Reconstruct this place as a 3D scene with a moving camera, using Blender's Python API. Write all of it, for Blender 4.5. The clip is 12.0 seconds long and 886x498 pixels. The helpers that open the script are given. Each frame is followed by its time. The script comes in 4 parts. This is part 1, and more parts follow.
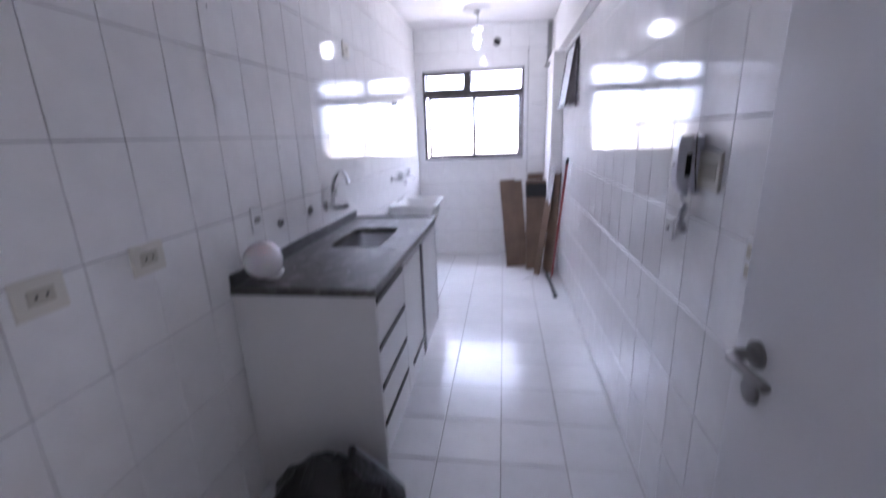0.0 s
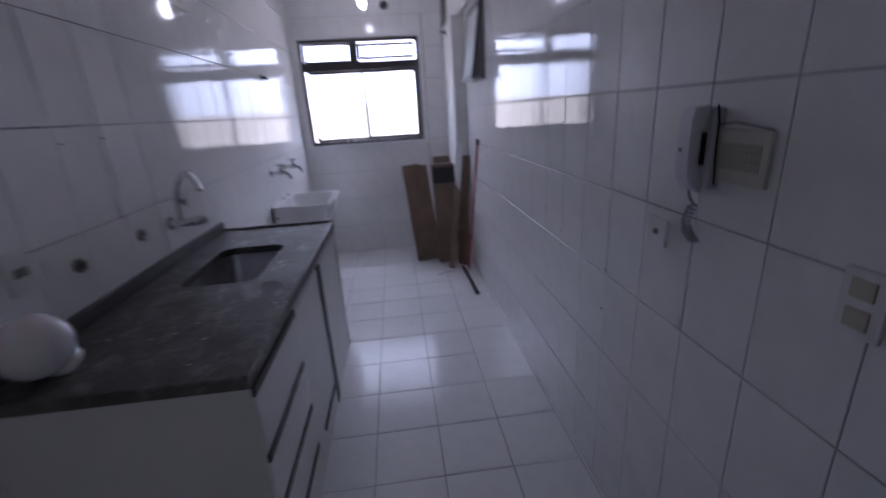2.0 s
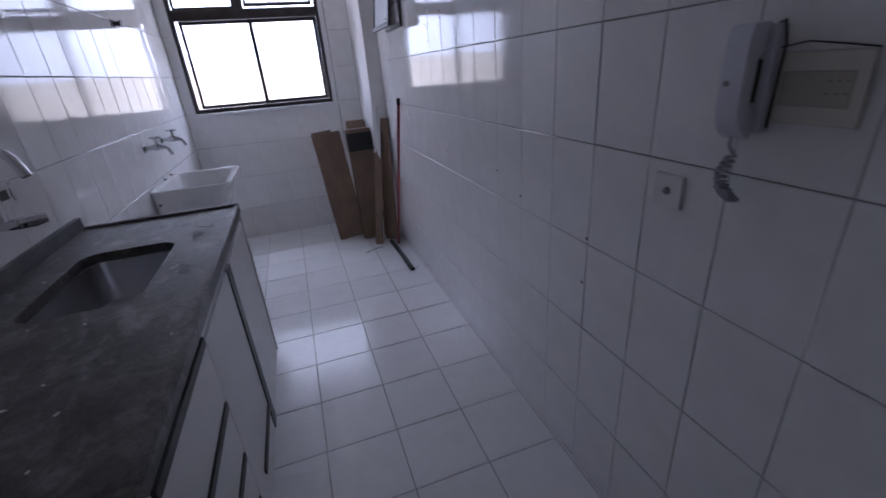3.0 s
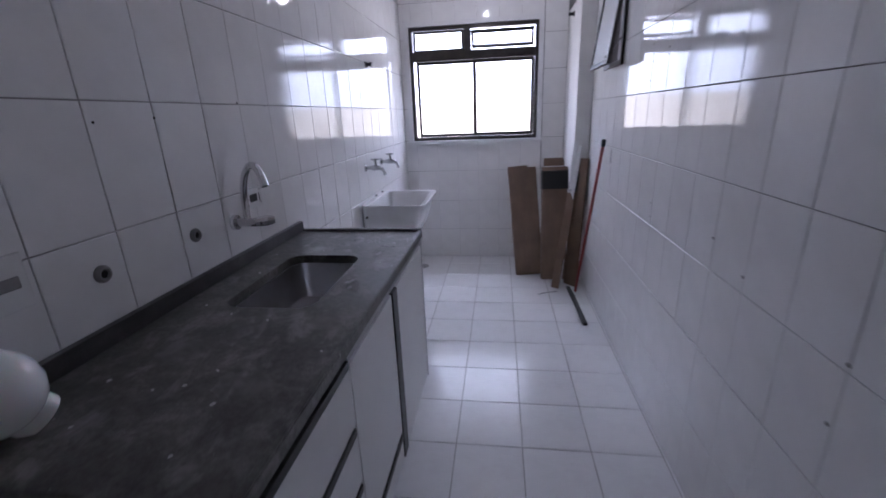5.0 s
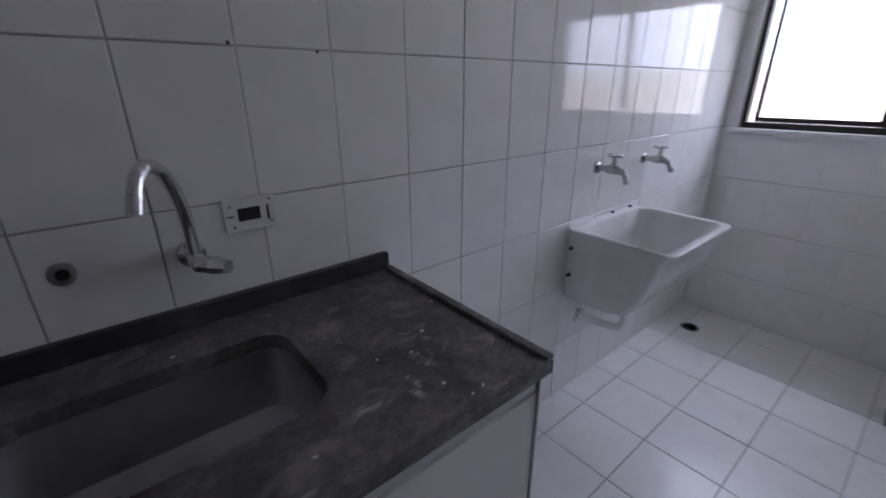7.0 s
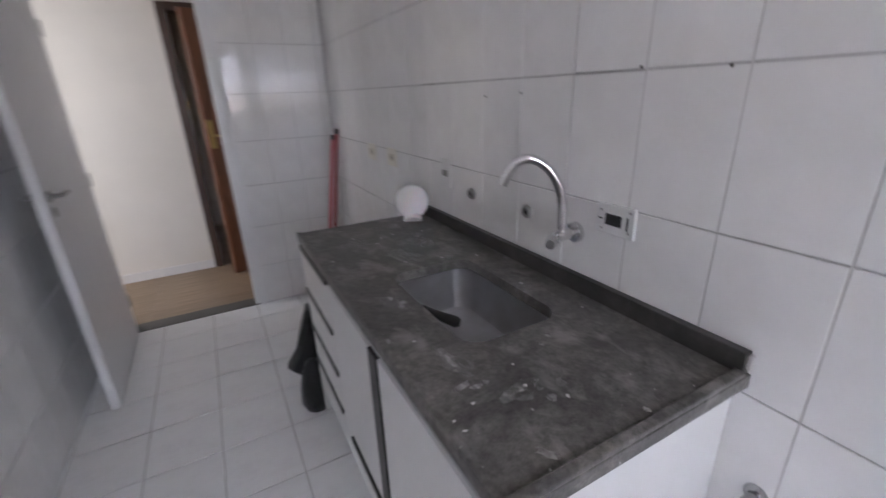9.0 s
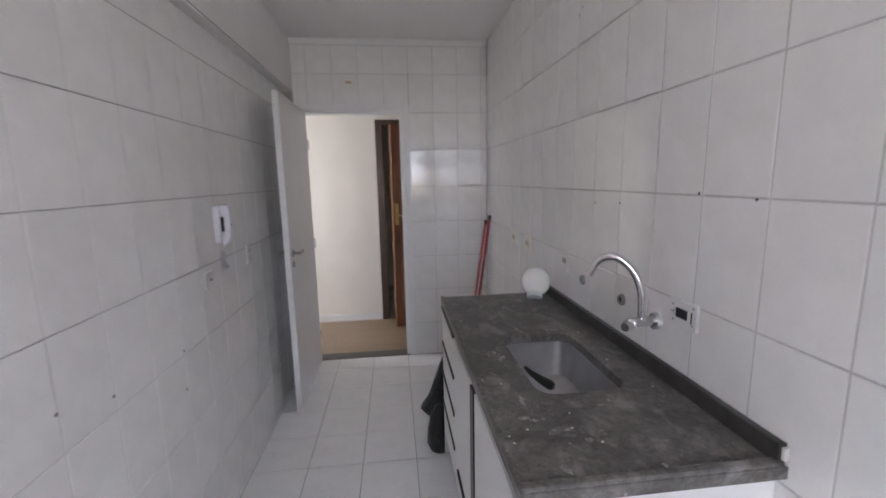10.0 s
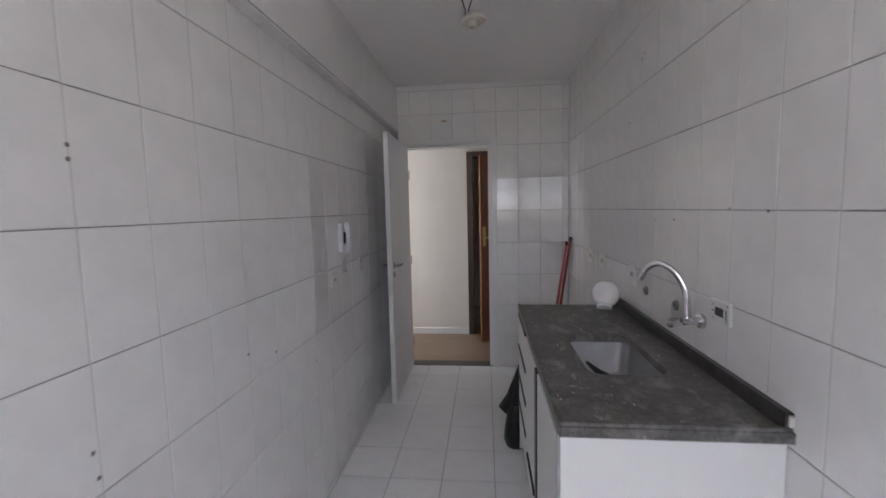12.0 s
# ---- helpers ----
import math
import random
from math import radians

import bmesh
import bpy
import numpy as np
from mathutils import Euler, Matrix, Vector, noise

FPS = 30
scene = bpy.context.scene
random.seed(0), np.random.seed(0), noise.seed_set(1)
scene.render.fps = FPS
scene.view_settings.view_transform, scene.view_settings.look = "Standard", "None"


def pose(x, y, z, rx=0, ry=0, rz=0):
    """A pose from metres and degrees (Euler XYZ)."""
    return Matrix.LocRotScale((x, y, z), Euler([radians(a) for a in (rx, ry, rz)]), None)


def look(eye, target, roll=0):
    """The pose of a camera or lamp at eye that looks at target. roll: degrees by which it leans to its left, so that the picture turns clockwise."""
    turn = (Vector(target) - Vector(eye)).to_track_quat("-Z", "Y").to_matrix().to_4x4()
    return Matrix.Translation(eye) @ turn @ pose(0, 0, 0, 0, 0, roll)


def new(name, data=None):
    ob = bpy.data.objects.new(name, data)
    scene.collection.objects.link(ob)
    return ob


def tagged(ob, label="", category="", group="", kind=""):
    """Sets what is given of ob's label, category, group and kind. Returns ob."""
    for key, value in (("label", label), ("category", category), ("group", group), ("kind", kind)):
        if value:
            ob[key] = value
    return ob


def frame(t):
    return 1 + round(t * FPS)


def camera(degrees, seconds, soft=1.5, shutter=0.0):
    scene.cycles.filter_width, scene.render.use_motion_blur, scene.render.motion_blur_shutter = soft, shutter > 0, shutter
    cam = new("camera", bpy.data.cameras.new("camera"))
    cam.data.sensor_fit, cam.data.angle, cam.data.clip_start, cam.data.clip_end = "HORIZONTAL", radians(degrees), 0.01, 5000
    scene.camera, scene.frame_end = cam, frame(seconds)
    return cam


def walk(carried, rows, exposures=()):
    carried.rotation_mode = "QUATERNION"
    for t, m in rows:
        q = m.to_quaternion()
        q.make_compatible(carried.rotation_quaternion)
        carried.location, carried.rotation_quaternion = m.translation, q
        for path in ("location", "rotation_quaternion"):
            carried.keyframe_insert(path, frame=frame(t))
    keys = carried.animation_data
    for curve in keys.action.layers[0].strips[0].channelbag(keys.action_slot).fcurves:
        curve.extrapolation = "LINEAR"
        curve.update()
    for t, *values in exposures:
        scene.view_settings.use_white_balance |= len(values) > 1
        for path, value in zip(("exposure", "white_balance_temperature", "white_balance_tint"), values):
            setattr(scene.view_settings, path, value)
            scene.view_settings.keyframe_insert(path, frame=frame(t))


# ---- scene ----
cam = camera(93.2, 12.0, shutter=0.5)
PATH = [
    (0, (1.036, 0.104, 1.48), (0.75, 2.013, 0.959), -2.1),
    (0.5, (0.94, 0.12, 1.598), (0.86, 2.113, 1.452), -0.6),
    (1, (0.948, 0.199, 1.611), (0.866, 2.193, 1.483), -0.5),
    (1.5, (0.984, 0.389, 1.56), (0.799, 2.337, 1.145), -1.1),
    (2, (0.942, 0.649, 1.48), (1.123, 2.539, 0.851), -3.6),
    (2.5, (0.898, 0.865, 1.439), (1.418, 2.59, 0.57), -5.0),
    (2.7, (0.88, 0.921, 1.425), (1.476, 2.637, 0.589), -4.7),
    (4.3, (0.832, 1.02, 1.454), (0.795, 2.901, 0.775), -0.2),
    (4.5, (0.848, 1.007, 1.449), (0.748, 2.898, 0.808), -0.2),
    (5, (0.92, 1.101, 1.439), (0.653, 2.986, 0.828), -2.3),
    (5.5, (0.92, 1.362, 1.46), (0.403, 3.22, 0.931), -3.3),
    (6, (0.971, 1.668, 1.431), (0.114, 3.39, 0.885), -4.2),
    (6.5, (1.002, 1.982, 1.423), (-0.218, 3.436, 0.792), -1.7),
    (6.7, (0.984, 2.118, 1.421), (-0.332, 3.478, 0.772), -1.4),
    (8.3, (0.775, 2.936, 1.445), (-0.806, 2.287, 0.406), -5.1),
    (8.5, (0.743, 3.013, 1.45), (-0.628, 1.892, 0.52), -6.9),
    (9, (0.82, 3.19, 1.468), (-0.066, 1.538, 0.768), -1.9),
    (9.5, (0.883, 3.382, 1.522), (0.359, 1.53, 0.979), -1.6),
    (10, (0.798, 3.587, 1.554), (0.576, 1.627, 1.227), -1.1),
    (10.5, (0.736, 3.82, 1.585), (0.685, 1.834, 1.349), 0.5),
    (11, (0.767, 4.018, 1.557), (0.805, 2.03, 1.346), 0.8),
    (11.5, (0.773, 4.092, 1.52), (0.929, 2.111, 1.292), -0.7),
    (12, (0.761, 3.959, 1.522), (0.964, 1.979, 1.334), -1.3),
]
EXPOSURES = [(0.0, 1.05, 5350, 25), (0.5, 0.68, 5350, 25), (1.0, 0.20, 5350, 25), (1.5, -0.28, 5400, 26), (2.0, -0.42, 5300, 26), (2.5, -0.44, 5300, 25), (4.5, 0.0, 5350, 24),
             (5.5, -0.05, 5420, 23), (6.0, -0.46, 5450, 22), (6.5, -0.50, 5550, 21), (8.5, 0.82, 5750, 19), (9.0, 1.0, 5950, 17), (10.0, 1.15, 6100, 16), (10.5, 1.10, 6100, 16), (11.0, 0.98, 6100, 16), (11.5, 0.95, 6100, 16), (12.0, 0.67, 6100, 16)]
walk(cam, [(t, look(eye, target, roll)) for t, eye, target, roll in PATH], EXPOSURES)

# ---- world and light ----
world = bpy.data.worlds.new("sky")
scene.world = world
world.use_nodes = True
wn = world.node_tree
sky = wn.nodes.new("ShaderNodeTexSky")
sky.sky_type, sky.sun_disc = "NISHITA", False
sky.sun_elevation, sky.sun_rotation = radians(38), radians(150)
wn.links.new(sky.outputs["Color"], wn.nodes["Background"].inputs["Color"])
wn.nodes["Background"].inputs["Strength"].default_value = 0.12

sun = new("sun", bpy.data.lights.new("sun", "SUN"))
sun.data.energy, sun.data.angle, sun.data.color = 2.0, radians(0.5), (1.0, 0.95, 0.88)
sun.matrix_world = look((3, -4, 12), (3 + 0.3, -4 + 0.7, 12 - 0.65))


def area(name, m, sx, sy, power, color):
    ob = new(name, bpy.data.lights.new(name, "AREA"))
    ob.data.shape, ob.data.size, ob.data.size_y = "RECTANGLE", sx, sy
    ob.data.energy, ob.data.color = power, color
    ob.matrix_world = m
    return ob


# fill lamp added at the hall's unseen east end, where no window is known
HALL_FILL = area("hall_fill_light", look((3.12, -0.60, 1.5), (0, -0.60, 1.2)), 0.8, 1.3, 12, (1.0, 0.96, 0.90))
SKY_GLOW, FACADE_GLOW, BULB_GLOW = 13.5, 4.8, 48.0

# ---- materials ----


def mat(name, color, rough=0.5, metal=0.0, **extra):
    m = bpy.data.materials.new(name)
    m.use_nodes = True
    b = m.node_tree.nodes["Principled BSDF"]
    b.inputs["Base Color"].default_value = (*color, 1)
    b.inputs["Roughness"].default_value = rough
    b.inputs["Metallic"].default_value = metal
    for key, value in extra.items():
        b.inputs[key.replace("_", " ")].default_value = value
    return m


def coords(m, scale, kind="Object"):
    nt = m.node_tree
    tc = nt.nodes.new("ShaderNodeTexCoord")
    mp = nt.nodes.new("ShaderNodeMapping")
    mp.inputs["Scale"].default_value = scale
    nt.links.new(tc.outputs[kind], mp.inputs["Vector"])
    return mp.outputs["Vector"]


def noise_tex(m, scale, detail=4.0, rough=0.55, stretch=(1, 1, 1), distortion=0.0):
    nt = m.node_tree
    n = nt.nodes.new("ShaderNodeTexNoise")
    n.inputs["Scale"].default_value, n.inputs["Detail"].default_value = scale, detail
    n.inputs["Roughness"].default_value, n.inputs["Distortion"].default_value = rough, distortion
    nt.links.new(coords(m, stretch), n.inputs["Vector"])
    return n.outputs["Fac"]


def ramp(m, fac, stops):
    nt = m.node_tree
    r = nt.nodes.new("ShaderNodeValToRGB")
    while len(r.color_ramp.elements) < len(stops):
        r.color_ramp.elements.new(0.5)
    for e, (p, c) in zip(r.color_ramp.elements, stops):
        e.position, e.color = p, (*c, 1) if len(c) == 3 else c
    nt.links.new(fac, r.inputs["Fac"])
    return r.outputs["Color"]


def mix(m, fac, a, b, blend="MIX"):
    nt = m.node_tree
    x = nt.nodes.new("ShaderNodeMix")
    x.data_type, x.blend_type = "RGBA", blend
    for sock, v in ((x.inputs["Factor"], fac), (x.inputs["A"], a), (x.inputs["B"], b)):
        if isinstance(v, bpy.types.NodeSocket):
            nt.links.new(v, sock)
        elif isinstance(v, (int, float)):
            sock.default_value = v
        else:
            sock.default_value = (*v, 1)
    return x.outputs["Result"]


def to(m, sock, name):
    m.node_tree.links.new(sock, m.node_tree.nodes["Principled BSDF"].inputs[name])


def bump(m, fac, strength, dist):
    nt = m.node_tree
    b = nt.nodes.new("ShaderNodeBump")
    b.inputs["Strength"].default_value, b.inputs["Distance"].default_value = strength, dist
    nt.links.new(fac, b.inputs["Height"])
    to(m, b.outputs["Normal"], "Normal")


def jitter(m, base, amount):
    """Base colour varied a little from piece to piece."""
    nt = m.node_tree
    info = nt.nodes.new("ShaderNodeObjectInfo")
    return mix(m, info.outputs["Random"], [c * (1 - amount) for c in base], base)


def grey(v):
    return (v, v, v)


GLAZE = mat("white_glazed_wall_tile", (0.80, 0.80, 0.80), 0.07)
c = jitter(GLAZE, (0.87, 0.865, 0.855), 0.025)
c = mix(GLAZE, 1.0, c, ramp(GLAZE, noise_tex(GLAZE, 7, 5), [(0.3, grey(0.93)), (0.65, grey(1.0))]), "MULTIPLY")
to(GLAZE, c, "Base Color")
to(GLAZE, ramp(GLAZE, noise_tex(GLAZE, 5, 4), [(0.3, grey(0.045)), (0.75, grey(0.12))]), "Roughness")
bump(GLAZE, noise_tex(GLAZE, 14, 2), 0.10, 0.004)

FLOOR_TILE = mat("white_marbled_floor_tile", (0.78, 0.78, 0.78), 0.14)
c = jitter(FLOOR_TILE, (0.88, 0.88, 0.88), 0.05)
c = mix(FLOOR_TILE, 1.0, c, ramp(FLOOR_TILE, noise_tex(FLOOR_TILE, 6, 8, 0.62, (1, 1.7, 1), 0.8), [(0.36, grey(0.95)), (0.52, grey(0.99)), (0.7, grey(1.0))]), "MULTIPLY")
c = mix(FLOOR_TILE, 1.0, c, ramp(FLOOR_TILE, noise_tex(FLOOR_TILE, 45, 6, 0.7), [(0.25, (0.86, 0.85, 0.82)), (0.40, grey(1.0))]), "MULTIPLY")
to(FLOOR_TILE, c, "Base Color")
to(FLOOR_TILE, ramp(FLOOR_TILE, noise_tex(FLOOR_TILE, 11, 6), [(0.3, grey(0.12)), (0.7, grey(0.22))]), "Roughness")
bump(FLOOR_TILE, noise_tex(FLOOR_TILE, 20, 3), 0.08, 0.003)

GROUT = mat("grey_grout", (0.28, 0.27, 0.27), 0.9)
to(GROUT, ramp(GROUT, noise_tex(GROUT, 1.6, 7), [(0.35, (0.20, 0.19, 0.19)), (0.5, (0.34, 0.33, 0.33)), (0.68, (0.58, 0.57, 0.56))]), "Base Color")
WHITE_GROUT = mat("white_cement_grout", (0.62, 0.61, 0.59), 0.9)
to(WHITE_GROUT, ramp(WHITE_GROUT, noise_tex(WHITE_GROUT, 6, 6), [(0.3, (0.50, 0.49, 0.47)), (0.7, (0.68, 0.67, 0.66))]), "Base Color")
FLOOR_TILE.node_tree.nodes["Principled BSDF"].inputs["Specular IOR Level"].default_value = 0.32
FLOOR_GROUT = mat("pale_floor_grout", (0.36, 0.35, 0.34), 0.9)
to(FLOOR_GROUT, ramp(FLOOR_GROUT, noise_tex(FLOOR_GROUT, 4, 6), [(0.3, (0.36, 0.34, 0.32)), (0.7, (0.56, 0.55, 0.54))]), "Base Color")


def paint(name, color, rough=0.55, grain=0.05):
    m = mat(name, color, rough)
    f = noise_tex(m, 4, 6)
    to(m, ramp(m, f, [(0.3, [v * (1 - grain) for v in color]), (0.7, color)]), "Base Color")
    bump(m, noise_tex(m, 160, 3), 0.08, 0.002)
    return m


CEILING = paint("white_ceiling_paint", (0.90, 0.89, 0.89), 0.7, 0.02)
PLASTER = paint("white_wall_paint", (0.84, 0.83, 0.82), 0.6)
HALL_PAINT = paint("cream_wall_paint", (0.82, 0.80, 0.755), 0.6)
DOOR_PAINT = paint("white_door_lacquer", (0.80, 0.80, 0.81), 0.32, 0.03)
TRIM_PAINT = paint("white_trim_paint", (0.80, 0.80, 0.80), 0.4, 0.03)
LAMINATE = paint("white_cabinet_laminate", (0.78, 0.78, 0.77), 0.38, 0.04)
BLACK_PROFILE = mat("black_handle_profile", (0.025, 0.024, 0.023), 0.4)
ALU = mat("brushed_aluminium_edge", (0.50, 0.50, 0.50), 0.38, 0.9)
CHROME = mat("chrome", (0.72, 0.72, 0.73), 0.10, 1.0)
TAP_METAL = mat("worn_chrome", (0.42, 0.42, 0.42), 0.22, 1.0)
OLD_METAL = mat("dull_old_metal", (0.30, 0.29, 0.28), 0.42, 0.9)
BRASS = mat("brass", (0.62, 0.45, 0.18), 0.28, 1.0)

INOX = mat("scratched_stainless_steel", (0.50, 0.50, 0.51), 0.28, 1.0)
to(INOX, ramp(INOX, noise_tex(INOX, 6, 6), [(0.3, grey(0.28)), (0.7, grey(0.42))]), "Roughness")
to(INOX, ramp(INOX, noise_tex(INOX, 7, 7), [(0.28, (0.44, 0.435, 0.43)), (0.6, (0.58, 0.58, 0.60))]), "Base Color")
bump(INOX, noise_tex(INOX, 30, 3, 0.5, (1, 14, 1)), 0.06, 0.002)

STONE = mat("dark_grey_slate_top", (0.09, 0.085, 0.08), 0.5)
f1 = noise_tex(STONE, 6.5, 9, 0.68, (1, 1, 1), 0.6)
c = ramp(STONE, f1, [(0.30, (0.052, 0.050, 0.047)), (0.5, (0.108, 0.103, 0.096)), (0.70, (0.225, 0.216, 0.200))])
f2 = noise_tex(STONE, 70, 6, 0.7)
c = mix(STONE, 1.0, c, ramp(STONE, f2, [(0.3, grey(0.50)), (0.65, grey(1.2))]), "MULTIPLY")
dust = ramp(STONE, noise_tex(STONE, 11, 7, 0.62, (1.2, 0.8, 1), 0.4), [(0.54, grey(0)), (0.68, grey(0.6))])
c = mix(STONE, dust, c, (0.33, 0.32, 0.30))
specks = ramp(STONE, noise_tex(STONE, 85, 2, 0.4), [(0.765, grey(0)), (0.785, grey(0.6))])
c = mix(STONE, specks, c, (0.55, 0.54, 0.52))
to(STONE, c, "Base Color")
to(STONE, ramp(STONE, f1, [(0.3, grey(0.30)), (0.7, grey(0.52))]), "Roughness")
bump(STONE, f2, 0.18, 0.002)

# upstand slate: dust left out, base darkened to put its shade in the colour
SHADED_STONE = mat("dark_grey_slate_shaded_no_dust", (0.05, 0.048, 0.045), 0.4)
c = ramp(SHADED_STONE, noise_tex(SHADED_STONE, 9, 8, 0.68), [(0.3, (0.026, 0.025, 0.024)), (0.55, (0.050, 0.048, 0.045)), (0.75, (0.095, 0.090, 0.084))])
to(SHADED_STONE, c, "Base Color")
bump(SHADED_STONE, noise_tex(SHADED_STONE, 70, 6, 0.7), 0.18, 0.002)

DRIED_PAINT = mat("dried_white_paint", (0.62, 0.61, 0.59), 0.7)
DAB = mat("brushed_paint_dab", (0.50, 0.49, 0.475), 0.7)
to(DAB, ramp(DAB, noise_tex(DAB, 60, 5, 0.6, (1, 0.35, 1)), [(0.38, grey(0.0)), (0.62, grey(0.85))]), "Alpha")
SMEAR = mat("thin_smeared_paint", (0.50, 0.49, 0.47), 0.7)
to(SMEAR, ramp(SMEAR, noise_tex(SMEAR, 38, 7, 0.7, (1, 0.6, 1), 0.5), [(0.45, grey(0.0)), (0.70, grey(0.8))]), "Alpha")
BRONZE = mat("dark_bronze_aluminium", (0.045, 0.038, 0.034), 0.38, 0.35)
to(BRONZE, ramp(BRONZE, noise_tex(BRONZE, 12, 5), [(0.3, (0.030, 0.026, 0.024)), (0.7, (0.062, 0.053, 0.046))]), "Base Color")
PLASTIC = mat("white_plastic", (0.80, 0.80, 0.80), 0.22)
to(PLASTIC, ramp(PLASTIC, noise_tex(PLASTIC, 6, 5), [(0.3, (0.72, 0.72, 0.70)), (0.65, (0.82, 0.82, 0.82))]), "Base Color")
PHONE = mat("bluish_white_phone_plastic", (0.66, 0.66, 0.72), 0.3)
BEIGE = mat("aged_beige_switch_plastic", (0.66, 0.63, 0.55), 0.35)
DARK_BEIGE = mat("yellowed_insert_plastic", (0.48, 0.45, 0.36), 0.4)
BLACK = mat("black_plastic", (0.018, 0.018, 0.019), 0.45)
RUBBER = mat("black_rubber", (0.02, 0.02, 0.021), 0.7)
GREY_CORD = mat("pale_grey_cord", (0.38, 0.38, 0.41), 0.5)
CABLE = mat("grey_cable", (0.24, 0.24, 0.25), 0.5)
BAG = mat("black_bin_bag_plastic", (0.012, 0.012, 0.013), 0.28)
bump(BAG, noise_tex(BAG, 24, 5, 0.6, (1, 1, 0.5), 1.0), 0.7, 0.015)
OPAL = mat("opal_white_glass", (0.82, 0.82, 0.81), 0.12)
OPAL.node_tree.nodes["Principled BSDF"].inputs["Subsurface Weight"].default_value = 0.15
RED_PAINT = mat("red_broomstick_plastic", (0.30, 0.045, 0.05), 0.35)
PINK_PAINT = mat("faded_red_broomstick", (0.50, 0.13, 0.15), 0.4)
WOOD = mat("raw_pale_plank", (0.42, 0.31, 0.22), 0.7)
to(WOOD, ramp(WOOD, noise_tex(WOOD, 8, 6, 0.6, (6, 6, 0.6)), [(0.3, (0.30, 0.21, 0.15)), (0.7, (0.48, 0.37, 0.28))]), "Base Color")
CARD = mat("brown_cardboard", (0.30, 0.20, 0.14), 0.85)
c = ramp(CARD, noise_tex(CARD, 5, 6), [(0.3, (0.185, 0.125, 0.088)), (0.7, (0.27, 0.185, 0.130))])
c = mix(CARD, 1.0, c, ramp(CARD, noise_tex(CARD, 60, 3, 0.5, (1, 1, 0.1)), [(0.3, grey(0.9)), (0.7, grey(1.0))]), "MULTIPLY")
to(CARD, c, "Base Color")
REDWOOD = mat("reddish_brown_door_wood", (0.20, 0.075, 0.035), 0.35)
to(REDWOOD, ramp(REDWOOD, noise_tex(REDWOOD, 6, 6, 0.6, (8, 8, 0.6)), [(0.3, (0.13, 0.045, 0.022)), (0.7, (0.25, 0.10, 0.045))]), "Base Color")
DARKWOOD = mat("dark_brown_frame_wood", (0.055, 0.03, 0.022), 0.4)
to(DARKWOOD, ramp(DARKWOOD, noise_tex(DARKWOOD, 6, 6, 0.6, (8, 8, 0.6)), [(0.3, (0.035, 0.02, 0.015)), (0.7, (0.08, 0.045, 0.032))]), "Base Color")
OAK = mat("light_oak_laminate", (0.34, 0.23, 0.14), 0.35)
c = ramp(OAK, noise_tex(OAK, 5, 7, 0.6, (0.7, 9, 9)), [(0.3, (0.21, 0.145, 0.092)), (0.7, (0.34, 0.255, 0.175))])
info = OAK.node_tree.nodes.new("ShaderNodeObjectInfo")
c = mix(OAK, 1.0, c, ramp(OAK, info.outputs["Random"], [(0.0, grey(0.85)), (1.0, grey(1.05))]), "MULTIPLY")
to(OAK, c, "Base Color")
THRESHOLD = paint("grey_stone_threshold", (0.10, 0.095, 0.09), 0.5, 0.3)
RUST = mat("yellowed_sticker", (0.45, 0.30, 0.08), 0.7)
FADED_HOLE = mat("filled_hole_dirt", (0.20, 0.185, 0.17), 0.9)
DIRT = mat("dark_hole_dirt", (0.03, 0.027, 0.025), 0.9)

GLASS = bpy.data.materials.new("thin_window_glass")
GLASS.use_nodes = True
nt = GLASS.node_tree
nt.nodes.remove(nt.nodes["Principled BSDF"])
tr, gl, mx = nt.nodes.new("ShaderNodeBsdfTransparent"), nt.nodes.new("ShaderNodeBsdfGlossy"), nt.nodes.new("ShaderNodeMixShader")
tr.inputs["Color"].default_value = (0.93, 0.95, 0.94, 1)
gl.inputs["Roughness"].default_value = 0.05
mx.inputs["Fac"].default_value = 0.07
nt.links.new(tr.outputs[0], mx.inputs[1])
nt.links.new(gl.outputs[0], mx.inputs[2])
nt.links.new(mx.outputs[0], nt.nodes["Material Output"].inputs["Surface"])

FROST = mat("frosted_glass", (0.75, 0.78, 0.78), 0.35)
FROST.node_tree.nodes["Principled BSDF"].inputs["Transmission Weight"].default_value = 0.6


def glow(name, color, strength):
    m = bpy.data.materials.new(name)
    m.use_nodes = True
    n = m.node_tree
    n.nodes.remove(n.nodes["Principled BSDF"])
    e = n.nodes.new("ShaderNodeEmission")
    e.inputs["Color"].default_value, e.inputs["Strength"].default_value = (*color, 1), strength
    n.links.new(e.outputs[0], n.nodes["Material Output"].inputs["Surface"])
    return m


BULB = glow("lit_bulb", (1.0, 0.94, 0.86), BULB_GLOW)
SKY_CARD = glow("bright_hazy_sky", (0.93, 0.92, 1.0), SKY_GLOW)
# an overcast sky is brighter overhead than at the horizon
nt = SKY_CARD.node_tree
geo, sep, rng = nt.nodes.new("ShaderNodeNewGeometry"), nt.nodes.new("ShaderNodeSeparateXYZ"), nt.nodes.new("ShaderNodeMapRange")
rng.inputs["From Min"].default_value, rng.inputs["From Max"].default_value = 1.6, 7.0
rng.inputs["To Min"].default_value, rng.inputs["To Max"].default_value = 0.55 * SKY_GLOW, SKY_GLOW
nt.links.new(geo.outputs["Position"], sep.inputs[0])
nt.links.new(sep.outputs["Z"], rng.inputs["Value"])
nt.links.new(rng.outputs["Result"], nt.nodes["Emission"].inputs["Strength"])
